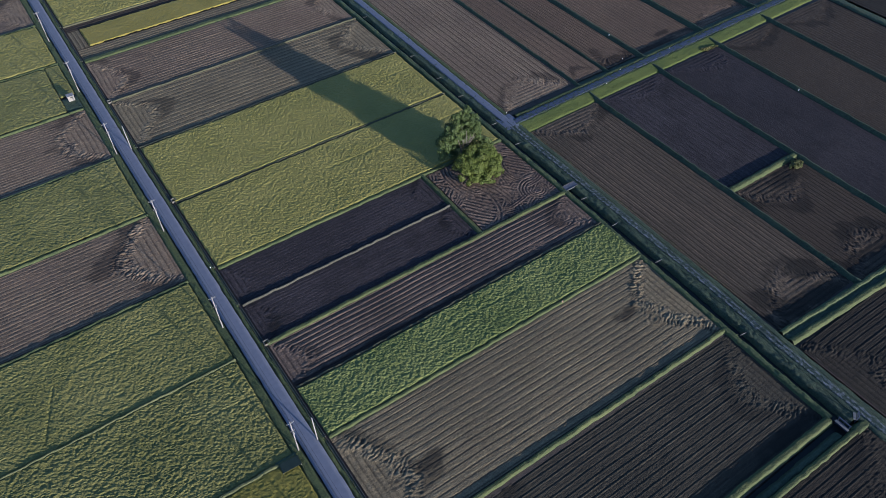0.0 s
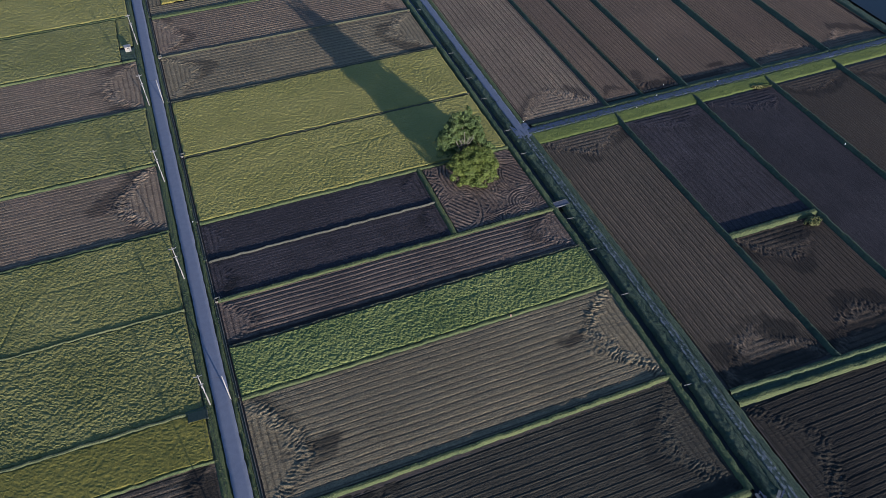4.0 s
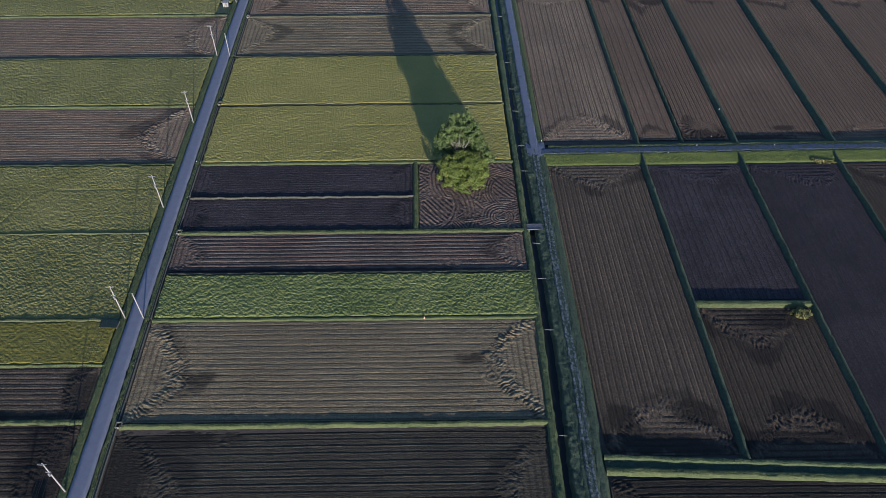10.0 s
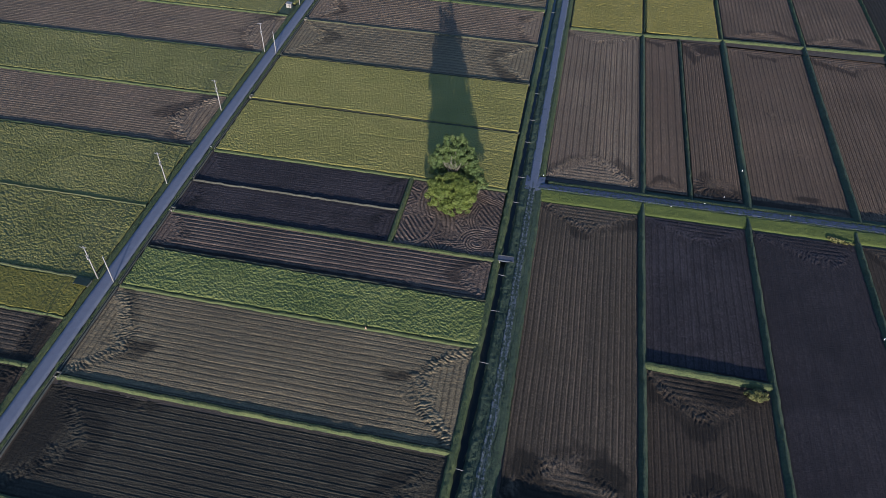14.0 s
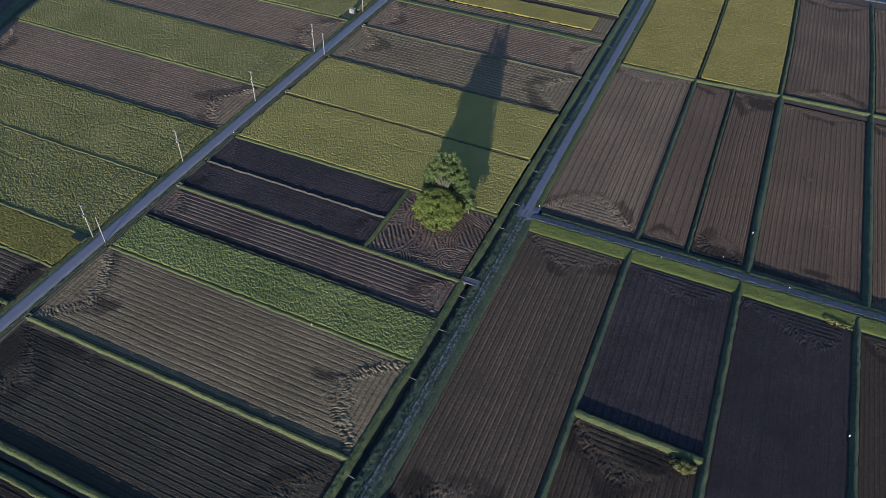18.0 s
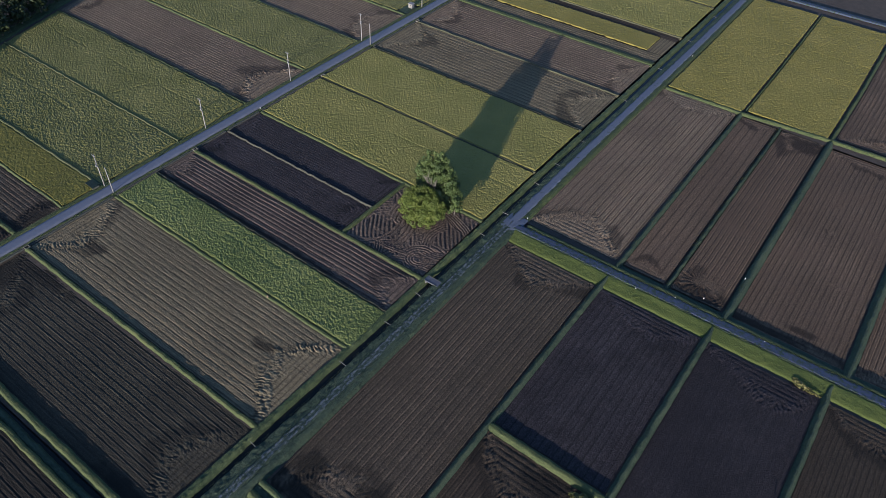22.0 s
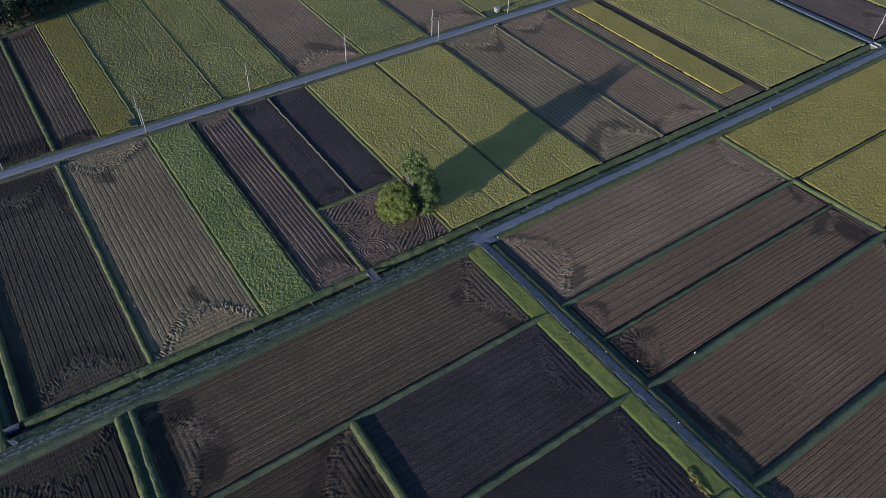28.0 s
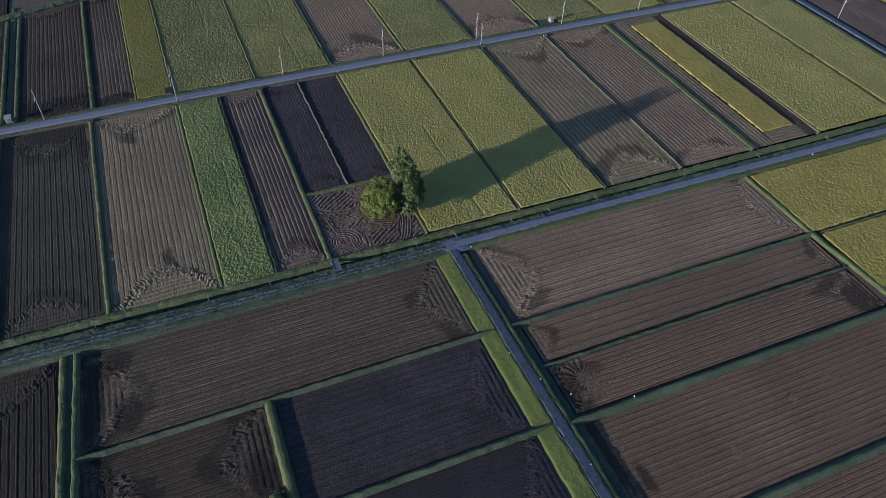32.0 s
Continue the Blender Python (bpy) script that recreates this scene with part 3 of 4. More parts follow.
bank("grass_verge", [(15.6, 231.4), (20.4, 231.4)], 7.6, REED, "dark weedy ground round the pump hut", -0.15, across=14, seed=46, category="verge")
crop("ripening_rice", -125, B1, 259.4, 289.6, RICE, "yellow-green ripening rice with wind-laid streaks", seed=41, cell=0.45)
furrows("harvested_field", -125, B1, 291.2, 319.6, SOIL_BROWN, STUBBLE, seed=42, cell=(0.36, 1.0))
crop("green_crop", -130, B1, 321, 348.4, CROP_GREEN, "dense green leafy crop", seed=43, cell=0.8)
bank("stream_bank", [(-49, -20), (-64, 20.2), (-78, 67), (-99, 137), (-131, 245)], 5.0, BANK, "grassy strip along a stream under the wood", -0.2, -2.3, 0.8, 0.14, across=12, seed=47, category="bank")
# east of the canal, south of the cross road
C0 = 132.4
# the band at y 38.6 paints the ditch dike's shade into the soil colour
furrows("harvested_field", C0, 160.6, 36.0, 131.8, SOIL_WARM, "dark brown harvested paddy with fine lengthwise strips", along="y", level=-0.74, seed=50, ends=(15, 10), gap=1.44, pale=1.0, peaks=(0.0, 0.1), wet_shade=((147, 38.6, 15, 2.6), (138, 44, 4, 5), (154, 46, 5, 3)))
furrows("tilled_field", 162.8, 190.8, 78.6, 131.8, SOIL_BLACK, "black tilled plot with faint broken rows", along="y", level=-0.74, seed=51, ends=(0, 8), gap=1.9, deep=0.045, rows=0.45, churn=0.12, mud=0.2)
furrows("harvested_field", 162.8, 190.8, 34.6, 75.8, SOIL_DIM, "small dark harvested plot churned by turning", along="y", level=-0.74, seed=52, ends=(13, 14), gap=1.5, pale=0.8, mud=0.9, wet_shade=((180, 72, 6, 3), (176, 40, 12, 1.6)))
furrows("tilled_field", 193.2, 220.8, 33.2, 131.8, SOIL_TILTH, "smooth dark tilled plot", along="y", level=-0.74, seed=53, ends=(0, 11), gap=2.4, deep=0.015, rows=0.25, churn=0.2, mud=0.15, peaks=(0.0, 0.45))
furrows("harvested_field", 223.2, 250.6, 31.8, 131.8, SOIL_DIM, "dark brown plot with fine lengthwise rows", pale=0.3, along="y", level=-0.74, seed=54, ends=(8, 8), gap=1.1, deep=0.03)
furrows("harvested_field", 252.8, 283.5, 30.5, 131.8, SOIL_DIM, STUBBLE, pale=0.3, along="y", level=-0.74, seed=55, ends=(10, 10), cell=(0.3, 0.9))
furrows("harvested_field", 132.0, 220, 1.0, 30.6, SOIL_DEEP, "dark harvested paddy with greenish rows beside the ditch", seed=56, ends=(12, 12), gap=1.65, rows=0.6, pale=0.9, level=-0.6)
furrows("harvested_field", 132.0, 220, -30, -1, SOIL_DEEP, STUBBLE, seed=57, ends=(14, 12), cell=(0.3, 0.9))
furrows("harvested_field", 222, 330, -30, 30.4, SOIL_DEEP, STUBBLE, seed=58, cell=(0.45, 1.2))
# north of the cross road
furrows("harvested_field", 132.8, 160.8, 144.2, 240.4, SOIL_BROWN, STUBBLE, along="y", level=-0.5, seed=60, ends=(14, 9), gap=2.1, rows=1.2, pale=0.35, deep=0.085)
furrows("harvested_field", 163.2, 175.4, 144.2, 240.4, SOIL_MID, "plain brown worked plot with few wheel marks", along="y", level=-0.62, seed=61, ends=(5, 4), gap=2.6, pale=0.15, deep=0.03, churn=0.14)
furrows("harvested_field", 177.4, 191.6, 144.2, 240.4, SOIL_MID, "dark brown plot with fanned turning marks", along="y", level=-0.62, seed=62, ends=(11, 11), gap=1.4, pale=0.8, wet_shade=((184, 147, 7, 2.5), (186, 236, 6, 4)), fans=((183.6, 151.2, 6.4),))
# the strip at y 145.6 paints the shade of the raised lane
furrows("harvested_field", 194.8, 222.8, 144.2, 240.4, SOIL_MID, "plain brown worked plot with fine rows", along="y", level=-1.05, seed=63, ends=(3, 5), gap=1.6, pale=0.2, deep=0.03, churn=0.2, wet_shade=((210.8, 150.5, 4.8, 1.3), (200, 145.6, 12, 1.4)), spins=((213.6, 173.2, 1.3), (206, 195.7, 0.9), (205, 210, 1.0)))
furrows("harvested_field", 225.8, 253.4, 144.2, 240.4, SOIL_MID, STUBBLE, pale=0.7, along="y", level=-1.05, seed=64, ends=(10, 8), gap=1.3)
furrows("harvested_field", 256.0, 283.5, 144.2, 240.4, SOIL_MID, STUBBLE, pale=0.6, along="y", level=-1.05, seed=65, ends=(10, 8), gap=1.3, cell=(0.3, 0.9))
crop("ripening_rice", 133.4, 161.8, 242.6, 345, RICE_RIPE, "yellow-green ripening rice beside the lane", seed=66, lean=(0.35, 1.0), wave=0.07, size=0.5, cell=0.36)
crop("ripening_rice", 163.4, 191.6, 244.2, 345, RICE_RIPE, "yellow-green ripening rice beside the lane", seed=67, lean=(0.35, 1.0), wave=0.07, size=0.5, cell=0.36)
furrows("harvested_field", 194.2, 223.2, 247.0, 345, SOIL_MID, STUBBLE, along="y", seed=68, ends=(8, 8), cell=(0.36, 0.8))
furrows("harvested_field", 225.8, 254.0, 248.0, 345, SOIL_MID, STUBBLE, along="y", seed=69, ends=(8, 8), cell=(0.36, 0.8))
furrows("harvested_field", 256.0, 284.0, 248.0, 345, SOIL_DEEP, STUBBLE, along="y", seed=70, cell=(0.36, 1.0))
furrows("harvested_field", 290.0, 350, 37, 131.8, SOIL_DEEP, STUBBLE, along="y", seed=71, cell=(0.5, 1.5))
X, Y = np.meshgrid(steps(290.0, 350, 4.0), steps(144, 240, 4.0), indexing="ij")
tagged(sheet("flooded_paddy", X, Y, 0 * X - 0.5, WATER), "flooded paddy mirroring the blue evening sky", "water", kind="structure")

# roads and lanes
ROAD_X = 24.4
# the lane's strong blue paints the sky's reflection on grey paving
LANE = material("paved_lane", lambda k: (k.mix(k.band(k.noise(0.9, 5.0, rough=0.75), 0.46, 0.58), k.mix(k.noise(1.6), (0.036, 0.05, 0.095), (0.066, 0.083, 0.142)), (0.03, 0.05, 0.03)), k.noise(3.0)), 0.8, 0.4)
strip("asphalt_road", [(ROAD_X - 1.0, -60), (ROAD_X, 30), (ROAD_X, 480)], 3.6, 0.02, ASPHALT, "narrow grey-blue asphalt farm road", "road")
TRACK = [(127.2, -60), (128.1, 33), (128.9, 57), (129.1, 92), (129.2, 140), (129.5, 200), (130.0, 480)]
WEEDMIX = material("weedy_track", lambda k: (k.mix(k.band(k.noise(0.9, 5.0, rough=0.75), 0.38, 0.52), k.mix(k.noise(2.0), (0.0712, 0.0873, 0.1015), (0.1330, 0.1571, 0.1677)), (0.0250, 0.0430, 0.0310)), k.noise(3.0)), 0.85, 0.6)
PAVED = material("worn_paving", lambda k: (k.mix(k.band(k.noise(0.7, 5.0, rough=0.75), 0.58, 0.66), k.mix(k.noise(1.6), (0.085, 0.1, 0.14), (0.14, 0.16, 0.21)), (0.05, 0.075, 0.06)), k.noise(3.0)), 0.8, 0.4)
TRACKMIX = material("weedy_gravel", lambda k: (k.mix(k.band(k.noise(0.8, 5.0, rough=0.75), 0.44, 0.54), k.mix(k.noise(2.0), (0.0902, 0.1038, 0.1187), (0.1662, 0.1862, 0.2021)), (0.0260, 0.0430, 0.0290)), k.noise(3.0)), 0.85, 0.6)
bank("grass_verge", [(p[0] - 0.2, p[1]) for p in TRACK], 3.6, REED, "weedy ground under the canal track", -0.04, -0.6, 0.3, 0.05, seed=90, across=10, category="verge")
strip("farm_track", [(p[0] - 0.1, p[1]) for p in TRACK], 1.9, 0.04, WEEDMIX, "narrow weedy gravel track with two worn wheel ruts", "road", gap=0.6, seed=5, across=9, ragged=0.3)
for k, off in enumerate((-0.65, 0.5)):
    strip("wheel_rut", [(p[0] + off, p[1]) for p in TRACK], 0.5, 0.085, TRACKMIX, "bare grey-blue wheel rut of the canal track", "road", gap=0.6, seed=6 + k, ragged=0.12, crown=0.0)
strip("cross_road", [(129.4, 137.6), (131.6, 138.2), (136, 138.5), (165, 138.75), (190, 139.2), (285, 140.0), (400, 140.6)], 2.7, 0.03, LANE, "narrow grey-blue paved lane with grassy edges", "road", gap=0.6, across=7, ragged=0.15)
bank("lane_ditch", [(133.8, 142.6), (285, 143.5)], 2.2, REED, "dark grassy ditch along the lane", -0.85, -1.35, 0.3, 0.07, seed=92, category="ditch")
strip("cross_road", [(28, 353.5), (400, 356)], 3.2, 0.0, LANE, "far grey paved road across the plain", "road")

strip("farm_track", [(129.15, 139.4), (129.4, 200), (129.9, 480)], 2.5, 0.1, PAVED, "worn grey-blue paved track along the canal", "road", gap=0.6, across=7, ragged=0.2)
X, Y = np.meshgrid(steps(126.8, 132.6, 0.4), steps(135.6, 143.0, 0.4), indexing="ij")
w = np.hypot((X - 129.5) / 2.2, (Y - 138.8) / 3.0)
fork = sheet("farm_track", X, Y, 0.1 - 0.3 * np.clip(w - 0.7 + 0.12 * rough(X, Y, 1.1, 9), 0, 1), PAVED)
tagged(fork, "worn gravel where the lane meets the canal track", "road", kind="structure")
bank("grass_verge", [(134, 137.0), (165, 137.25), (285, 138.5)], 0.3, REED, "ragged grass lip of the lane", 0.03, -0.2, 0.15, 0.06, seed=89, across=4, category="verge")
# road verges
for k, (x, w) in enumerate(((21.3, 1.6), (26.85, 0.7))):
    bank("grass_verge", [(x, -60), (x, 349)], w, GRASS, "rough grass verge along the asphalt road", -0.08, seed=80 + k, category="verge")
bank("grass_verge", [(p[0] + 2.0, p[1]) for p in TRACK[:5]], 1.4, REED, "thin grass edge of the gravel track", -0.02, foot=-1.1, slope=0.8, seed=84, category="verge")
bank("grass_verge", [(131.4, 143), (131.8, 200), (132.2, 349)], 1.3, GRASS, "thin grass edge of the gravel track", -0.02, seed=85, category="verge")
bank("grass_verge", [(131.8, 134.7), (165, 134.9), (285, 136.1)], 4.5, VERGE, "bright yellow-green grass strip along the lane", -0.3, foot=-1.1, lump=0.07, seed=86, across=16, category="verge", slope=0.35, tilt=0.15)
bank("grass_verge", [(133.6, 140.8), (285, 142.2)], 1.0, GRASS, "dark grass edge of the lane", 0.0, foot=-1.35, slope=0.6, seed=87, category="verge")

# concrete gutter along the east side of the asphalt road, in lengths between the farm crossings
GUTTER = (-40, 8.8, 44.0, 73.5, 104.2, 118.6, 134.2, 165.0, 195.4, 224.8, 254.6, 283.0, 320.6, 348)
for y0, y1 in zip(GUTTER[:-1], GUTTER[1:]):
    gutter = tagged(new("roadside_gutter"), "narrow weathered concrete gutter beside the asphalt road", "gutter", "lengths of roadside gutter")
    mid_x, mid_y = lie(27.72, (y0 + y1) / 2)
    gutter.matrix_world = pose(mid_x, mid_y, 0, 0, 0, math.degrees(math.atan2(lie(27.72, y0)[0] - lie(27.72, y1)[0], y1 - y0)))
    half = (y1 - y0) / 2 - 0.9
    for x in (-0.26, 0.26):
        part("gutter_wall", box(bmesh.new(), x - 0.05, x + 0.05, -half, half, -0.7, -0.14, 0.015), OLD_CONCRETE, gutter)
    part("gutter_bed", box(bmesh.new(), -0.21, 0.21, -half, half, -0.7, -0.32), PIT_GREEN, gutter, "dark gutter bed")

# dikes of the west block
DIKE = "grassy earth dike between paddies"
for k, (y, w, x0, x1) in enumerate(((14.2, 1.3, A0, 120.5), (9.0, 1.0, A0, 123), (44.0, 0.9, A0, 122), (73.4, 0.8, A0, 122), (88.7, 0.5, A0, 122), (104.1, 1.1, A0, 123.5), (118.5, 0.4, A0, 92), (134.0, 0.9, A0, 122), (164.6, 0.5, A0, 122), (195.4, 0.5, A0, 122), (224.7, 0.6, A0, 122), (254.6, 2.2, A0, 122), (283.0, 0.6, A0, 122), (320.7, 0.6, A0, 122), (349.2, 1.0, A0, 122))):
    low = y in (88.7, 164.6, 195.4, 224.7, 283.0, 320.7)
    bank("grass_dike", [(x0, y), (x1, y)], w, EARTH_DIKE if low else DRY if y == 118.5 else GRASS, "low bare earth dike between two plots" if low else DIKE, -0.04 if low else -0.02, foot=-1.1, seed=100 + k)
bank("grass_dike", [(92.6, 104.6), (92.6, 133.6)], 1.0, GRASS, DIKE, 0.0, seed=118)
# dikes west of the road
for k, (y, w, x1) in enumerate(((14.9, 0.9, 20.4), (19.6, 0.9, 20.4), (45.2, 1.0, 20.4), (60.3, 0.4, 20.4), (73.6, 0.7, 20.4), (104.0, 0.4, 20.4), (134.1, 0.7, 20.4), (164.7, 0.7, 20.4), (195.0, 0.7, 20.4), (226.4, 0.7, 20.4), (258.5, 0.6, 20.4), (290.4, 0.7, 20.4), (320.2, 0.6, 20.4))):
    high = y in (73.6, 104.0)
    bank("grass_dike", [(-59 - 0.3 * (y - 20), y), (x1, y)], w, PALE if high else GRASS, "pale dry-grass dike standing level with the crop" if high else DIKE, 0.26 if high else 0.02, seed=120 + k)
# raised dark weeds stand in for the shade of a weedy hollow
bank("ditch_mouth", [(16.2, 73.0), (20.8, 72.8)], 2.6, REED, "raised dark weeds in place of a shaded weedy hollow beside the road", 0.16, slope=0.5, lump=0.12, seed=137, across=9, category="ditch")
# dikes east of the canal
for k, (x, w, y0, y1) in enumerate(((161.7, 1.4, 34.4, 136.6), (192.0, 1.5, 33.0, 136.6), (222.0, 1.6, 31.6, 136.6), (251.7, 1.5, 30.3, 136.6), (162.0, 1.3, 141.4, 241), (176.4, 1.2, 141.4, 241), (193.2, 2.0, 141.4, 243), (224.4, 2.0, 141.4, 246), (254.8, 1.6, 141.4, 246), (162.6, 0.7, 244, 346), (192.8, 1.4, 244, 346), (224.5, 1.6, 246, 346), (255, 1.4, 246, 346))):
    bank("grass_dike", [(x + 0.2, y0), (x + 0.2, y1)], 0.35 * w, GRASS if k >= 9 else REED, DIKE, -0.28 if k == 5 else 0.05 if k == 9 else 0.16, foot=-1.35, slope=0.6 if k in (5, 9) else 1.0, seed=140 + k)
bank("grass_dike", [(162.3, 77.2), (191.5, 76.8)], 1.4, GRASS, "sunlit grassy dike closing a small plot", 0.02, lump=0.03, foot=-1.1, slope=0.7, seed=160)
bank("grass_dike", [(131.4, 32.5), (162, 31.2), (230, 28.2), (330, 24)], 1.2, GRASS, "sunlit grassy dike along a ditch", 0.04, lump=0.09, seed=161)
bank("ditch_weeds", [(131.4, 34.0), (162, 32.6), (230, 29.4), (330, 25.2)], 1.6, REED, "dark weeds filling a shallow ditch", -0.5, -1.5, 0.5, 0.16, seed=165, across=10, category="ditch")
bank("grass_dike", [(131.4, 35.4), (162, 34.0), (230, 30.9), (330, 26.6)], 0.9, BANK, "grassy dike along a ditch", 0.1, foot=-1.2, slope=0.7, seed=162)
bank("grass_dike", [(133.4, 241.4), (162, 242), (193, 244.5), (285, 247)], 1.2, GRASS, DIKE, 0.08, seed=163)
bank("grass_dike", [(286, -60), (287, 480)], 3.0, REED, "dark weedy bank at the edge of the plots", 0.0, seed=164)

# canal
CANAL_W = [(121.9, 14.2), (122.2, 33), (122.8, 57), (123.6, 92), (123.9, 140), (124.3, 200), (124.6, 480)]
CANAL_E = [(125.6, 11), (126.0, 33), (127.2, 57), (127.6, 92), (127.7, 140), (127.9, 200), (128.1, 480)]
bank("canal_bank", [(x - 0.98, y) for x, y in CANAL_W], 1.35, BANK, "grassy west bank of the drainage canal", 0.0, -1.9, 0.7, 0.1, seed=170, category="bank")
bank("canal_bank", [(x - 0.75, y) for x, y in CANAL_E], 2.0, REED, "weedy east bank of the drainage canal", -0.12, -1.9, 0.9, 0.15, seed=171, across=10, category="bank")
for k, (x0, x1, y0, y1) in enumerate(((122, 129, 9, 480), (A0, 124, 9, 14.5), (132, 330, 31, 36), (-100, 20, 14, 20))):
    me = bpy.data.meshes.new("canal_water")
    me.from_pydata([(x0, y0, -1.35 - 0.01 * k), (x1, y0, -1.35 - 0.01 * k), (x1, y1, -1.35 - 0.01 * k), (x0, y1, -1.35 - 0.01 * k)], [], [(0, 1, 2, 3)])
    me.materials.append(WATER)
    tagged(new("canal_water", me), "dark still water in a drainage channel", "water", kind="structure")


# ---- things along the road ----
def utility_pole(at, tall=11.6):
    """A concrete pole with two crossarms, insulators and a brace."""
    top = thing("utility_pole", at, "tall pale concrete utility pole with two steel crossarms", "utility pole", "poles along the asphalt road")
    part("shaft", tube(bmesh.new(), (0, 0, -0.9), (0, 0, tall), 0.175, 0.105, 12), CONCRETE, top, smooth=True)
    for z, w in ((tall - 0.35, 0.85), (tall - 3.4, 0.5)):
        arm = part("crossarm", box(bmesh.new(), -w, w, -0.2, -0.1, z - 0.06, z + 0.06, 0.015), STEEL, top, "galvanised steel crossarm")
        for x in (-w * 0.9, 0.25, w * 0.9):
            bm = tube(bmesh.new(), (x, -0.15, z + 0.06), (x, -0.15, z + 0.16), 0.06, 0.09, 8)
            part("insulator", tube(bm, (x, -0.15, z + 0.16), (x, -0.15, z + 0.28), 0.09, 0.05, 8), PORCELAIN, arm, "pale porcelain insulator")
        part("brace", tube(tube(bmesh.new(), (-w * 0.6, -0.15, z), (0, -0.12, z - 0.55), 0.03, 0.03, 6), (w * 0.6, -0.15, z), (0, -0.12, z - 0.55), 0.03, 0.03, 6), STEEL, top)
    bm = tube(bmesh.new(), (0.02, -0.36, tall - 4.3), (0.02, -0.36, tall - 3.55), 0.2, 0.2, 12)
    part("junction_can", tube(bm, (0.02, -0.36, tall - 3.55), (0.02, -0.36, tall - 3.45), 0.2, 0.08, 12), PORCELAIN, top, "small pale equipment can")
    return top


POLES = [-13.0, 29.0, 74.3, 114.6, 155.4, 196.2, 236.6, 275.5, 315.5]
first = utility_pole((21.75, POLES[0], 0.0))
for y in POLES[1:]:
    copy_thing(first, pose(*lie(21.75, y), 0.0))
for x in (57.5, 121.2):
    copy_thing(first, pose(*lie(x, 357.0), 0.0, 0, 0, 90))
for y, tall in ((74.2, 9.0), (196.3, 8.6)):
    stay = thing("stay_pole", (26.2, y, 0), "plain pale concrete stay pole across the road", "utility pole", "stay poles")
    part("shaft", tube(bmesh.new(), (0, 0, -0.9), (0, 0, tall), 0.16, 0.11, 12), CONCRETE, stay, smooth=True)
    part("cap_ring", tube(bmesh.new(), (0, 0, tall - 0.5), (0, 0, tall - 0.35), 0.16, 0.16, 12), STEEL, stay, "steel clamp ring")
    part("stay_wire", tube(bmesh.new(), (0, 0, tall - 0.42), (-4.9, 0.1, tall + 1.0), 0.02, 0.02, 5), WIRE, stay)
for x, z in ((-0.85, 11.55), (0.25, 11.55), (0.85, 11.55), (-0.5, 8.45), (0.5, 8.45)):
    bm = bmesh.new()
    for a, b in zip(POLES[:-1], POLES[1:]):
        sag = [(*lie(21.75 + x, a + (b - a) * k / 8), z - 2.6 * (k / 8) * (1 - k / 8) * (b - a) / 42) for k in range(9)]
        for p, q in zip(sag[:-1], sag[1:]):
            tube(bm, p, q, 0.022 if z > 10 else 0.036, 0.022 if z > 10 else 0.036, 5, False)
    tagged(part("overhead_cable", bm, WIRE), "thin black overhead cable sagging between the poles", "cable", "overhead cables")


def hut(at, w, d, h, turn=0.0):
    """A small pump hut: rendered walls, a flat overhanging roof, a door and a vent."""
    top = thing("pump_hut", at, "small pale rendered pump hut with a flat concrete roof", "hut", "pump huts", turn)
    part("walls", box(bmesh.new(), -w / 2, w / 2, -d / 2, d / 2, -0.6, h, 0.03), RENDER, top)
    part("roof", box(bmesh.new(), -w / 2 - 0.18, w / 2 + 0.18, -d / 2 - 0.18, d / 2 + 0.18, h, h + 0.14, 0.03), CONCRETE, top, "pale concrete roof slab")
    door = part("door", box(bmesh.new(), w / 2, w / 2 + 0.04, -0.4, 0.4, 0.0, h - 0.3, 0.01), STEEL, top, "grey steel door")
    part("handle", box(bmesh.new(), w / 2 + 0.04, w / 2 + 0.09, 0.22, 0.3, 0.75, 0.95, 0.01), WIRE, door)
    part("vent", box(bmesh.new(), -0.3, 0.3, -d / 2 - 0.03, -d / 2, h - 0.6, h - 0.3, 0.005), WIRE, top, "dark louvred vent")
    return top


hut((18.4, 233.4, -0.1), 2.0, 1.7, 1.75)
hut((18.6, 17.6, -0.1), 2.3, 1.9, 1.6)


pit = thing("pit_cover", (18.8, 72.0, 0.0), "flat dark green panel over a drain pit beside the rice", "cover", turn=-3)
pit.location.z = 0.3
part("panel", box(bmesh.new(), -2.1, 2.1, -1.15, 1.15, 0.1, 0.16, 0.02), PIT_GREEN, pit)
for x in (-1.9, 0.0, 1.9):
    part("batten", box(bmesh.new(), x - 0.05, x + 0.05, -1.1, 1.1, 0.16, 0.2, 0.01), PIT_GREEN, pit)
for x in (-2.0, 2.0):
    part("edge_beam", box(bmesh.new(), x - 0.08, x + 0.08, -1.1, 1.1, -0.6, 0.1, 0.01), OLD_CONCRETE, pit, "mossy concrete pit wall")


# ---- canal works ----
def drain_board(at, n):
    """A concrete outfall pipe that reaches over the canal from the west bank."""
    top = thing("drain_outfall", at, "pale concrete drain outfall reaching over the canal water", "drain pipe", "drain outfalls along the canal", -6 + 4 * (n % 3))
    bm = tube(bmesh.new(), (-1.0, 0, -0.2), (1.2, 0, -0.27), 0.075, 0.075, 10)
    part("pipe", bm, GREY_PIPE, top, smooth=True)
    part("collar", tube(bmesh.new(), (1.12, 0, -0.267), (1.22, 0, -0.271), 0.09, 0.09, 10), GREY_PIPE, top)
    return top


def canal_x(y):
    return float(np.interp(y, [p[1] for p in CANAL_W], [p[0] for p in CANAL_W])) + 1.2


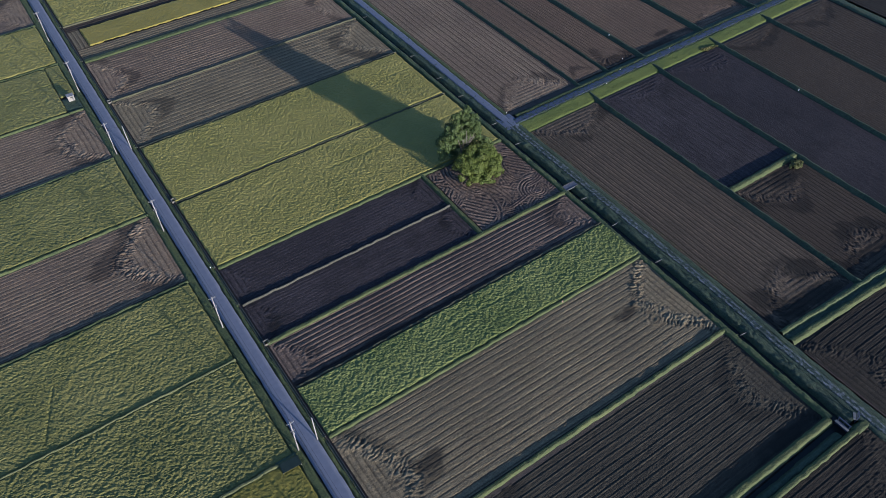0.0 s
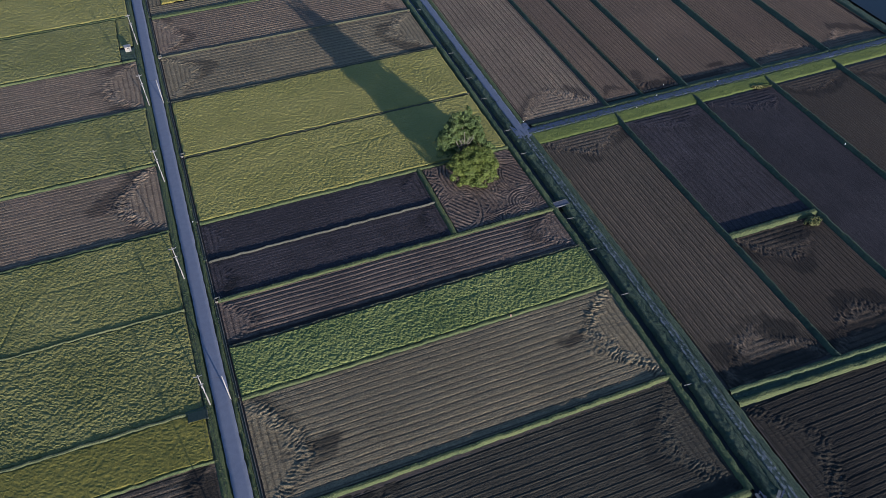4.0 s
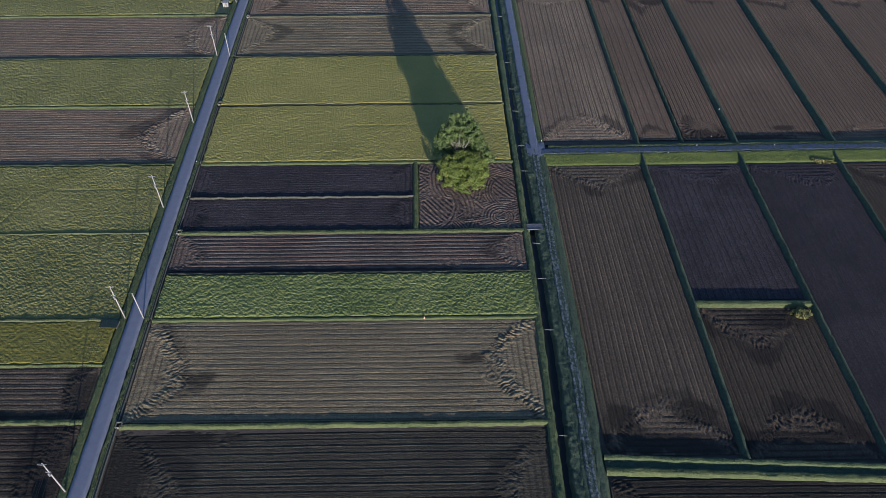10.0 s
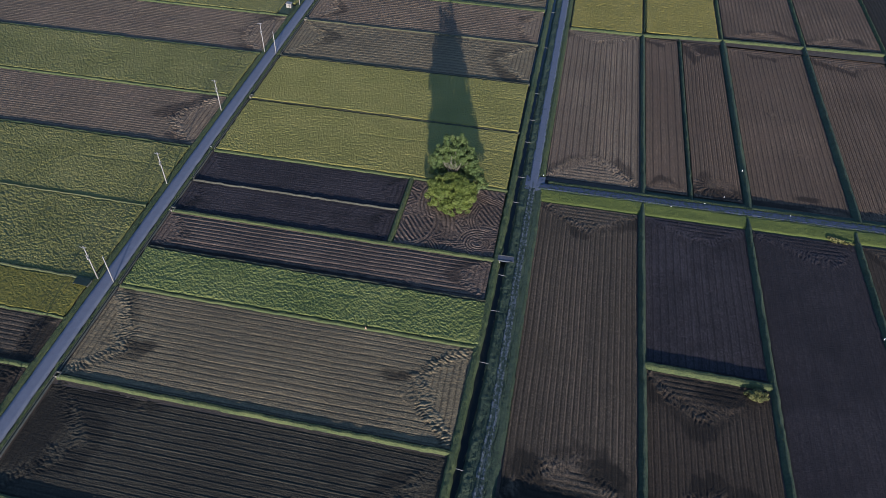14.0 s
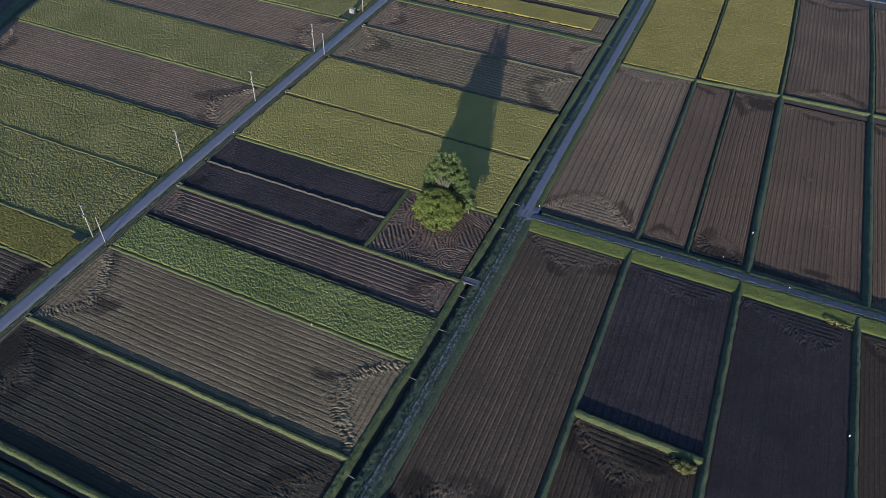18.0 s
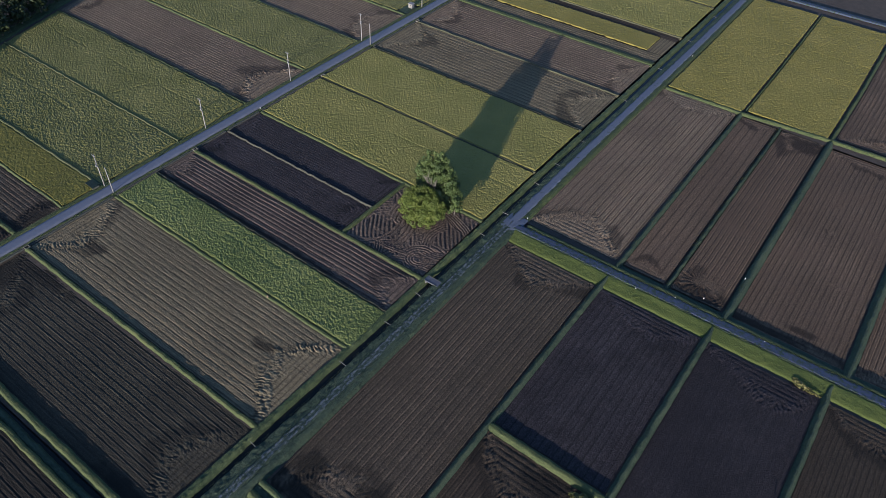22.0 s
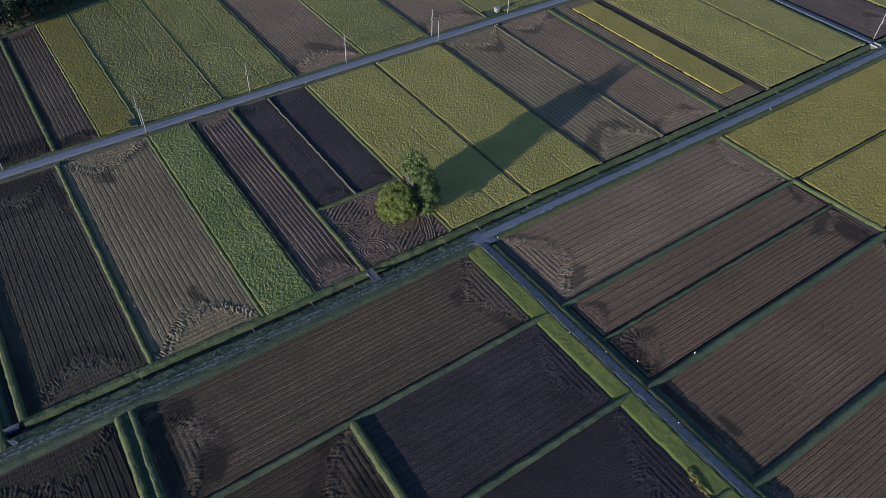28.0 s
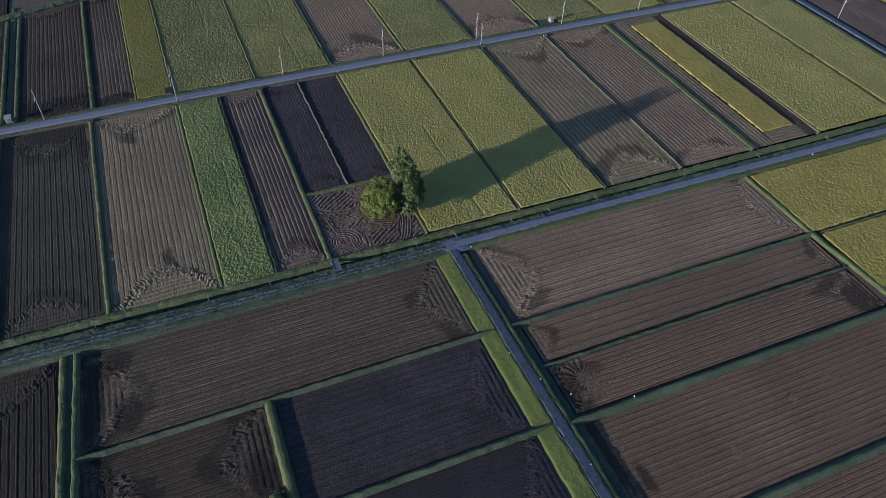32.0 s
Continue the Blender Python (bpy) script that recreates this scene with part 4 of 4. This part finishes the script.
for n, y in enumerate((40.5, 69.2, 85.9, 98.7, 129.2, 141.4, 159.9, 172.8, 189.7, 222.9, 252.9, 282.6, 312)):
    drain_board((canal_x(y) + 0.1, y, 0.05), n)

bridge = thing("canal_bridge", (125.2, 104.9, 0.02), "short pale concrete slab bridge over the canal", "bridge")
part("deck", box(bmesh.new(), -2.2, 2.2, -1.0, 1.0, -0.3, 0.06, 0.04), GRAVEL, bridge, "grey worn deck slab")
for y in (-1.0, 1.0):
    part("kerb", box(bmesh.new(), -2.1, 2.0, y - 0.07, y + 0.07, 0.06, 0.16, 0.03), OLD_CONCRETE, bridge)
for x in (-1.8, 1.8):
    part("abutment", box(bmesh.new(), x - 0.3, x + 0.3, -1.2, 1.2, -1.9, -0.3, 0.03), CONCRETE, bridge)


culvert = thing("culvert_headwall", (125.2, 351.6, 0.0), "pale concrete culvert box where the canal meets the far road", "culvert")
part("slab", box(bmesh.new(), -1.6, 1.6, -1.5, 1.5, -0.3, 0.12, 0.04), OLD_CONCRETE, culvert)
for y in (-1.45, 1.45):
    part("parapet", box(bmesh.new(), -1.6, 1.6, y - 0.12, y + 0.12, 0.12, 0.55, 0.03), CONCRETE, culvert)
for y in (-1.35, 1.35):
    part("abutment", box(bmesh.new(), -1.6, 1.6, y - 0.15, y + 0.15, -1.9, -0.3, 0.03), OLD_CONCRETE, culvert)


def sluice(at, turn, wide, label):
    top = thing("sluice_gate", at, label, "sluice gate", "sluice gates", turn)
    for x in (-wide / 2, wide / 2):
        part("post", box(bmesh.new(), x - 0.09, x + 0.09, -0.09, 0.09, -1.8, 1.0, 0.01), BLUE_STEEL, top)
    part("beam", box(bmesh.new(), -wide / 2 - 0.2, wide / 2 + 0.2, -0.11, 0.11, 1.0, 1.2, 0.01), BLUE_STEEL, top)
    part("gate_leaf", box(bmesh.new(), -wide / 2 + 0.1, wide / 2 - 0.1, -0.04, 0.04, -1.7, 0.1, 0.01), BLUE_STEEL, top, "flat steel gate leaf")
    part("walkway", box(bmesh.new(), -wide / 2 - 0.3, wide / 2 + 0.3, 0.2, 0.8, 0.05, 0.13, 0.01), GREY_PIPE, top, "narrow concrete walkway")
    part("spindle", tube(bmesh.new(), (0, 0, 0.1), (0, 0, 1.55), 0.035, 0.035, 8), BLUE_STEEL, top)
    bm = bmesh.new()
    for k in range(12):
        a, b = k * math.pi / 6, (k + 1) * math.pi / 6
        tube(bm, (0.28 * math.cos(a), 0.28 * math.sin(a), 1.5), (0.28 * math.cos(b), 0.28 * math.sin(b), 1.5), 0.025, 0.025, 6)
    tube(tube(bm, (-0.28, 0, 1.5), (0.28, 0, 1.5), 0.018, 0.018, 5), (0, -0.28, 1.5), (0, 0.28, 1.5), 0.018, 0.018, 5)
    part("handwheel", bm, BLUE_STEEL, top, "steel handwheel")


sluice((121.6, 11.6, -0.1), 90, 2.6, "dark blue steel sluice gate with handwheel across the ditch")
sluice((125.7, 11.0, 0.0), 35, 1.3, "small dark blue steel sluice gate on the canal bank")
bank("ditch_weeds", [(A0, 10.6), (119.5, 10.6)], 1.3, REED, "dark weeds along the foot of a ditch bank", -0.75, -1.5, 0.5, 0.14, seed=166, category="ditch")
bank("ditch_weeds", [(-70, 17.3), (20.4, 17.3)], 2.2, REED, "dark weeds filling a shallow ditch", -0.5, -1.5, 0.5, 0.14, seed=167, category="ditch")
bank("canal_bank", [(122.5, 9.0), (127.5, 9.2)], 1.6, GRASS, "grassy bank closing the canal end", 0.0, -1.9, 0.8, seed=172, category="bank")

for x, y, z in ((170.2, 137.0, 0.0), (180.1, 140.5, 0.0), (186.3, 145.6, -0.6), (192.7, 159.2, 0.2), (204.5, 140.2, 0.05), (220.9, 97.3, 0.1), (131.9, 143.5, 0.0), (131.6, 270.6, 0.0), (26.9, 135.0, 0.0)):
    cap = thing("valve_box", (x, y, z), "small white plastic irrigation valve box", "valve box", "irrigation valve boxes")
    part("body", tube(bmesh.new(), (0, 0, -0.3), (0, 0, 0.2), 0.12, 0.11, 10), WHITE, cap)
    part("lid", tube(bmesh.new(), (0, 0, 0.2), (0, 0, 0.26), 0.135, 0.1, 10), WHITE, cap, "domed white lid")
for x, y in ((28.4, 166.0), (28.4, 104.4), (28.4, 44.2), (28.3, 225.0)):
    inlet = thing("ditch_inlet", (x, y, -0.1), "low weathered concrete inlet box at the end of a dike", "inlet box", "ditch inlets")
    part("wall", box(bmesh.new(), -0.7, -0.5, -0.7, 0.7, -0.8, 0.28, 0.02), OLD_CONCRETE, inlet)
    part("wall", box(bmesh.new(), 0.5, 0.7, -0.7, 0.7, -0.8, 0.28, 0.02), OLD_CONCRETE, inlet)
    part("wall", box(bmesh.new(), -0.5, 0.5, 0.5, 0.7, -0.8, 0.28, 0.02), OLD_CONCRETE, inlet)
    part("gate_board", box(bmesh.new(), -0.5, 0.5, -0.62, -0.56, -0.8, 0.1, 0.01), BARK, inlet, "weathered wooden gate board")


# ---- rough grass standing on the banks ----
def tufts(name, lines, per_metre, size, mat, label, seed):
    """Upright grass sprays scattered along banks: (x0, y0, x1, y1, half width, height)."""
    rng = np.random.default_rng(seed)
    made = []
    for x0, y0, x1, y1, half, z in lines:
        length = math.hypot(x1 - x0, y1 - y0)
        n = int(length * per_metre)
        f, q = rng.uniform(0, 1, n), rng.uniform(-half, half, n)
        nx, ny = -(y1 - y0) / length, (x1 - x0) / length
        clump = rough(f * length, q * 0 + seed, 2.5, seed) > -0.35
        p = np.stack([x0 + (x1 - x0) * f + nx * q, y0 + (y1 - y0) * f + ny * q, np.full(n, z)], -1)[clump]
        m = len(p)
        a = rng.uniform(0, 2 * np.pi, m)
        h = (size * rng.uniform(0.5, 1.4, m))[:, None]
        side = np.stack([np.cos(a), np.sin(a), np.zeros(m)], -1) * h * 0.55
        lean = np.stack([rng.normal(0, 0.35, m), rng.normal(0, 0.35, m), np.ones(m)], -1) * h
        made.append(np.stack([p - side * 0.6, p + side * 0.6, p + side + lean, p - side + lean * 0.8], 1))
    verts = np.concatenate(made).reshape(-1, 3)
    verts[:, 0], verts[:, 1] = lie(verts[:, 0], verts[:, 1])
    me = bpy.data.meshes.new(name)
    me.from_pydata(verts.tolist(), [], np.arange(len(verts)).reshape(-1, 4).tolist())
    me.materials.append(mat)
    tagged(new(name, me), label, "grass", kind="stuff")


def runs(line, half, z):
    return [(*a, *b, half, z) for a, b in zip(line[:-1], line[1:])]


tufts("bank_weeds", runs([(x - 0.9, y) for x, y in CANAL_E[:-1]], 1.3, -0.1) + runs([(x - 2.2, y) for x, y in CANAL_E[:-1]], 0.3, -0.6), 11.0, 0.13, REED, "dark weeds and reeds crowding the canal bank", 11)
tufts("bank_grass", runs([(x - 0.75, y) for x, y in CANAL_W[:-1]], 0.6, -0.05), 10.0, 0.13, BANK, "rough grass on the canal bank", 12)
tufts("dike_grass", [(A0, y, 121.5, y, 0.4, -0.02) for y in (14.2, 9.0, 44.0, 73.4, 104.1, 134.0, 254.6)] + [(-66, y, 20, y, 0.35, -0.02) for y in (14.9, 19.6, 45.2, 73.6)] + [(x, 37, x, 132, 0.6, 0) for x in (161.7, 192.0, 222.0)] + [(x, 144, x, 240, 0.6, 0) for x in (162.0, 176.4, 193.2, 224.4)] + [(132, 32.5, 162, 31.2, 0.4, 0), (162, 31.2, 230, 28.2, 0.4, 0), (132, 35.4, 162, 34.0, 0.4, 0), (162, 34.0, 230, 30.9, 0.4, 0)], 8.0, 0.1, GRASS, "rough grass standing on the dikes", 13)
tufts("verge_grass", [(21.2, -40, 21.2, 349, 0.6, -0.12), (27.2, -40, 27.2, 349, 0.5, -0.12), (132.2, 37, 132.2, 135, 0.4, -0.05)], 6.0, 0.15, GRASS, "rough grass along the road edges", 14)
tufts("verge_grass", [(133.4, 134.8, 165, 135.2, 2.0, -0.3), (165, 135.2, 285, 136.4, 2.0, -0.3)], 18.0, 0.12, VERGE, "bright rough grass on the strip beside the lane", 15)

tufts("lane_grass", [(134, 137.1, 165, 137.35, 0.22, 0.02), (165, 137.35, 285, 138.6, 0.22, 0.02), (134, 139.95, 165, 140.2, 0.3, 0.0), (165, 140.2, 285, 141.45, 0.3, 0.0)], 9.0, 0.15, BANK, "ragged grass creeping over the lane edges", 16)
tufts("track_weeds", runs([(x - 1.25, y) for x, y in TRACK[1:-1]], 0.45, 0.0) + runs([(x + 1.2, y) for x, y in TRACK[1:-1]], 0.4, 0.0) + runs(TRACK[1:-1], 0.12, 0.05)[::2], 7.0, 0.15, REED, "dark weeds along and between the wheel ruts", 17)
marker = thing("marker_cone", (94.4, 73.0, 0.05), "small sun-bleached orange plastic cone on the dike", "cone")
ORANGE = plain("faded_orange", (0.4, 0.27, 0.2), (0.5, 0.36, 0.28), 3.0, 0.6, 0.05)
part("base", box(bmesh.new(), -0.22, 0.22, -0.22, 0.22, 0.0, 0.05, 0.01), ORANGE, marker)
part("cone", tube(bmesh.new(), (0, 0, 0.05), (0, 0, 0.7), 0.18, 0.03, 12), ORANGE, marker)


# ---- trees ----
def foliage(name, dark, mid, light):
    def build(k):
        c = k.mix(k.island(), dark, mid)
        return k.mix(k.sum(k.band(k.noise(0.35, 3.0), 0.4, 0.7), 0.6, "MULTIPLY"), c, light), None

    return material(name, build, 0.6, 0.0)


LEAF_DEEP = foliage("deep_green_leaves", (0.0260, 0.0480, 0.0150), (0.0690, 0.1060, 0.0310), (0.1040, 0.1430, 0.0400))
LEAF_STRAW = foliage("straw_yellow_reeds", (0.1, 0.1, 0.03), (0.17, 0.16, 0.055), (0.2, 0.18, 0.07))
LEAF_OLIVE = foliage("olive_leaves", (0.07, 0.08, 0.025), (0.13, 0.135, 0.045), (0.17, 0.165, 0.06))
LEAF_WOOD = foliage("wood_leaves", (0.012, 0.022, 0.008), (0.035, 0.05, 0.017), (0.055, 0.07, 0.022))
LEAF_BRIGHT = foliage("yellow_green_leaves", (0.0486, 0.0707, 0.0143), (0.0918, 0.1277, 0.0231), (0.1350, 0.1653, 0.0297))


def crown(name, blobs, leaf, count, mat, parent, rng, spread=1.0):
    """Many small bent leaf sprays in clumps over the skin of overlapping lumps."""
    verts, faces = [], []
    for (cx, cy, cz), (rx, ry, rz) in blobs:
        n = int(count * (rx * ry + ry * rz + rx * rz) / 3)
        m = max(4, int(1.6 * (rx * ry + ry * rz + rx * rz) ** 0.8))
        c = rng.normal(size=(m, 3))
        c /= np.linalg.norm(c, axis=1)[:, None]
        c[:, 2] = np.where(c[:, 2] < -0.5, -c[:, 2], c[:, 2])
        own = rng.integers(0, m, n)
        d = rng.normal(size=(n, 3)) + 0.7 * c[own]
        d /= np.linalg.norm(d, axis=1)[:, None]
        girth = (rng.uniform(0.3, 0.46, m)[own] * rng.uniform(0.7, 1.08, n))[:, None]
        p = (c[own] * rng.uniform(0.68, 0.9, m)[own][:, None] + d * girth) * (rx * spread, ry * spread, rz) + (cx * spread, cy, cz)
        out = d / (rx, ry, rz) + rng.normal(size=(n, 3)) * 0.4 / min(rx, ry, rz)
        out /= np.linalg.norm(out, axis=1)[:, None]
        side = np.cross(out, rng.normal(size=(n, 3)))
        side /= np.linalg.norm(side, axis=1)[:, None]
        up = np.cross(out, side)
        size = (leaf * rng.uniform(0.6, 1.3, n))[:, None]
        base = len(verts)
        quad = np.stack([p - side * size, p - up * size * 0.7 + out * size * 0.25, p + side * size, p + up * size * 0.7 - out * size * 0.2], 1)
        verts.extend(quad.reshape(-1, 3).tolist())
        faces.extend((base + np.arange(4 * n).reshape(n, 4)).tolist())
    me = bpy.data.meshes.new(name)
    me.from_pydata(verts, [], faces)
    me.materials.append(mat)
    ob = new(name, me)
    ob.parent = parent
    return ob


def limbs(parent, paths):
    """Tapered trunk and branches, each a run of short tubes."""
    for k, (pts, r0, r1) in enumerate(paths):
        bm = bmesh.new()
        for n, (a, b) in enumerate(zip(pts[:-1], pts[1:])):
            f, g = n / (len(pts) - 1), (n + 1) / (len(pts) - 1)
            tube(bm, a, b, r0 + (r1 - r0) * f, r0 + (r1 - r0) * g, 8)
        part("trunk" if k == 0 else "limb", bm, BARK, parent, "" if k == 0 else "pale grey bare limb", True)


rng = np.random.default_rng(5)
tall = thing("tree", (105.6, 132.0, -0.2), "tall dark green broadleaf tree with pale limbs showing", "tree", "trees by the rutted plot")
limbs(tall, [
    ([(0, 0, -0.4), (0.1, 0, 2.5), (-0.1, 0.2, 5.5), (0.1, 0.5, 9), (0.3, 0.6, 13)], 0.45, 0.13),
    ([(0, 0.1, 4.5), (-1.4, -1.2, 7.2), (-2.6, -2.0, 10.2), (-3.2, -2.0, 12.5)], 0.16, 0.06),
    ([(0, 0.1, 5), (1.2, -1.8, 7.6), (2.2, -2.6, 10.4), (2.6, -2.6, 12.6)], 0.16, 0.06),
    ([(0, 0.2, 6), (0.2, -2.0, 8.8), (-0.4, -2.8, 11.6), (-0.4, -2.6, 13.6)], 0.14, 0.05),
    ([(0, 0.2, 5.5), (2.8, 0.4, 8.0), (4.6, 0.4, 10.5)], 0.14, 0.06),
    ([(0, 0.2, 5.5), (-2.8, 0.6, 8.0), (-4.6, 0.8, 10.5)], 0.14, 0.06),
    ([(-1.4, -1.2, 7.2), (-0.9, -2.4, 9.4), (-1.4, -3.2, 11.4)], 0.07, 0.03),
    ([(1.2, -1.8, 7.6), (0.6, -2.9, 9.8), (1.2, -3.4, 11.6)], 0.07, 0.03),
] + [([(0.5 * math.cos(k * 2.4), -1.2 - 0.1 * (k % 3), 7.4 + 0.3 * (k % 4)), (1.5 * math.cos(k * 2.4), -2.3 - 0.3 * (k % 4), 9.0 + 0.4 * (k % 5)), (2.4 * math.cos(k * 2.4 + 0.3), -3.0 - 0.2 * (k % 3), 10.8 + 0.5 * (k % 4))], 0.09, 0.03) for k in range(10)])
crown("crown", [((-1.3, 0.2, 17.0), (1.3, 1.2, 2.0)), ((1.4, 0.3, 17.4), (1.3, 1.2, 2.1)), ((-1.1, 0.5, 15.0), (1.9, 1.9, 2.0)), ((1.4, 0.4, 15.2), (1.9, 1.9, 2.0)), ((-2.7, 0.4, 13.2), (2.0, 2.1, 2.0)), ((2.9, 0.3, 13.4), (1.9, 2.1, 2.0)), ((0.0, 0.8, 12.6), (3.0, 2.4, 2.8)), ((0.1, 1.4, 9.4), (3.6, 2.8, 2.8)), ((-4.3, 1.0, 9.0), (1.7, 1.9, 2.0)), ((4.5, 0.9, 9.2), (1.6, 1.9, 2.0)), ((0.1, -1.1, 14.0), (2.2, 1.6, 1.6)), ((-3.2, 1.0, 10.6), (2.1, 2.2, 2.1)), ((3.5, 0.7, 10.8), (2.0, 2.2, 2.1)), ((-2.5, -1.3, 12.0), (1.5, 1.5, 1.5)), ((2.7, -1.4, 12.2), (1.5, 1.5, 1.5)), ((-1.0, 2.4, 11.6), (2.4, 2.0, 2.4)), ((1.6, 2.4, 11.2), (2.4, 2.0, 2.4)), ((-3.4, 2.2, 6.6), (2.5, 2.5, 2.6)), ((3.6, 2.0, 6.8), (2.4, 2.5, 2.6)), ((0.2, 3.0, 6.8), (3.2, 2.6, 3.2)), ((-3.9, 0.4, 4.2), (2.2, 2.2, 2.2)), ((4.2, 0.4, 6.6), (1.8, 2.0, 2.0)), ((-4.6, 0.8, 7.6), (1.3, 1.5, 1.4)), ((0.4, 3.6, 3.4), (4.2, 2.6, 2.6)), ((4.9, 1.6, 4.0), (2.4, 2.4, 2.6))], 0.19, 270, LEAF_DEEP, tall, rng, 1.2)
round_tree = thing("tree", (106.5, 124.9, -0.3), "broad rounded yellow-green tree with branches down to the ground", "tree", "trees by the rutted plot")
limbs(round_tree, [([(0, 0, -0.3), (0.1, 0.1, 2.0), (0, 0, 4.5)], 0.4, 0.15), ([(0, 0, 1.6), (-2, -0.5, 3.4), (-3.6, -0.6, 4.6)], 0.2, 0.06), ([(0, 0, 1.6), (2.2, -0.4, 3.4), (3.8, -0.4, 4.6)], 0.2, 0.06)])
crown("crown", [((-3.6, 0.8, 4.9), (3.6, 3.2, 2.8)), ((3.4, 0.9, 5.0), (3.6, 3.2, 2.9)), ((0, 1.6, 5.9), (4.0, 3.4, 2.8)), ((-5.0, -0.6, 3.0), (2.6, 2.8, 2.6)), ((5.0, -0.4, 3.0), (2.6, 2.8, 2.6)), ((-2.2, -2.4, 3.4), (3.2, 2.8, 2.9)), ((2.3, -2.6, 3.3), (3.2, 2.8, 2.9)), ((0, -3.8, 2.0), (3.0, 2.4, 2.1)), ((-3.6, -3.4, 1.6), (2.4, 2.2, 1.9)), ((3.8, -3.4, 1.6), (2.4, 2.2, 1.9)), ((0.2, -0.4, 6.3), (3.0, 2.8, 2.2)), ((0.2, -4.8, 1.0), (2.2, 1.8, 1.2))], 0.17, 420, LEAF_BRIGHT, round_tree, rng, 1.0)
shrub = thing("shrub", (113.6, 131.2, -0.3), "tall grey-green shrub beside the tall tree", "shrub", "shrubs on the dikes")
limbs(shrub, [([(0, 0, -0.2), (0.1, 0, 1.2), (0, 0.1, 2.6)], 0.14, 0.06)])
crown("crown", [((0, 0, 4.6), (1.7, 1.7, 1.7)), ((-0.9, -0.3, 2.6), (2.1, 2.0, 2.0)), ((0.9, 0.2, 2.4), (2.0, 2.0, 1.9)), ((-2.4, 0.6, 1.6), (1.6, 1.6, 1.5))], 0.22, 200, LEAF_DEEP, shrub, rng)
shrub = thing("shrub", (187.6, 73.6, -0.72), "low rounded yellow-green shrub at the corner of a plot", "shrub", "shrubs on the dikes")
crown("crown", [((0, 0, 0.4), (2.2, 1.5, 0.8)), ((1.5, 0.2, 0.35), (1.4, 1.2, 0.65)), ((-1.4, 0.1, 0.3), (1.3, 1.1, 0.6)), ((0.4, -0.9, 0.2), (1.8, 0.9, 0.5)), ((0.3, 0.1, 0.35), (2.0, 1.4, 0.7)), ((-0.6, -0.3, 0.4), (1.8, 1.2, 0.6)), ((0.9, -0.2, 0.4), (1.7, 1.2, 0.6))], 0.18, 420, LEAF_OLIVE, shrub, rng)
shrub = thing("shrub", (217.3, 132.9, -0.4), "flat mound of straw-yellow dry reeds on the grass strip", "shrub", "shrubs on the dikes", -4)
crown("crown", [((0, 0, 0.05), (3.4, 1.2, 0.28)), ((2.0, -0.4, 0.05), (2.0, 0.9, 0.26))], 0.22, 220, LEAF_STRAW, shrub, rng)

# the wood along the far edge of the western plots
for k in range(30):
    y = 42 + 3.6 * k
    x = -80.5 - 0.3 * (y - 72) - (k % 3) * 5.0 + rng.uniform(-1.5, 1.5)
    h = rng.uniform(7, 11)
    far = thing("tree", (x, y, -0.4), "dark dense broadleaf tree at the edge of the plain", "tree", "wood beyond the western plots")
    limbs(far, [([(0, 0, -0.3), (0.1, 0.1, h * 0.4), (0, 0, h * 0.75)], 0.3, 0.1)])
    crown("crown", [((0, 0, h * 0.72), (3.4, 3.4, h * 0.28)), ((-2.2, 0.6, h * 0.45), (3.0, 3.0, h * 0.3)), ((2.2, -0.5, h * 0.42), (3.0, 3.0, h * 0.3)), ((0.3, -2.0, h * 0.35), (3.0, 2.6, h * 0.28))], 0.5, 30, LEAF_WOOD, far, rng)
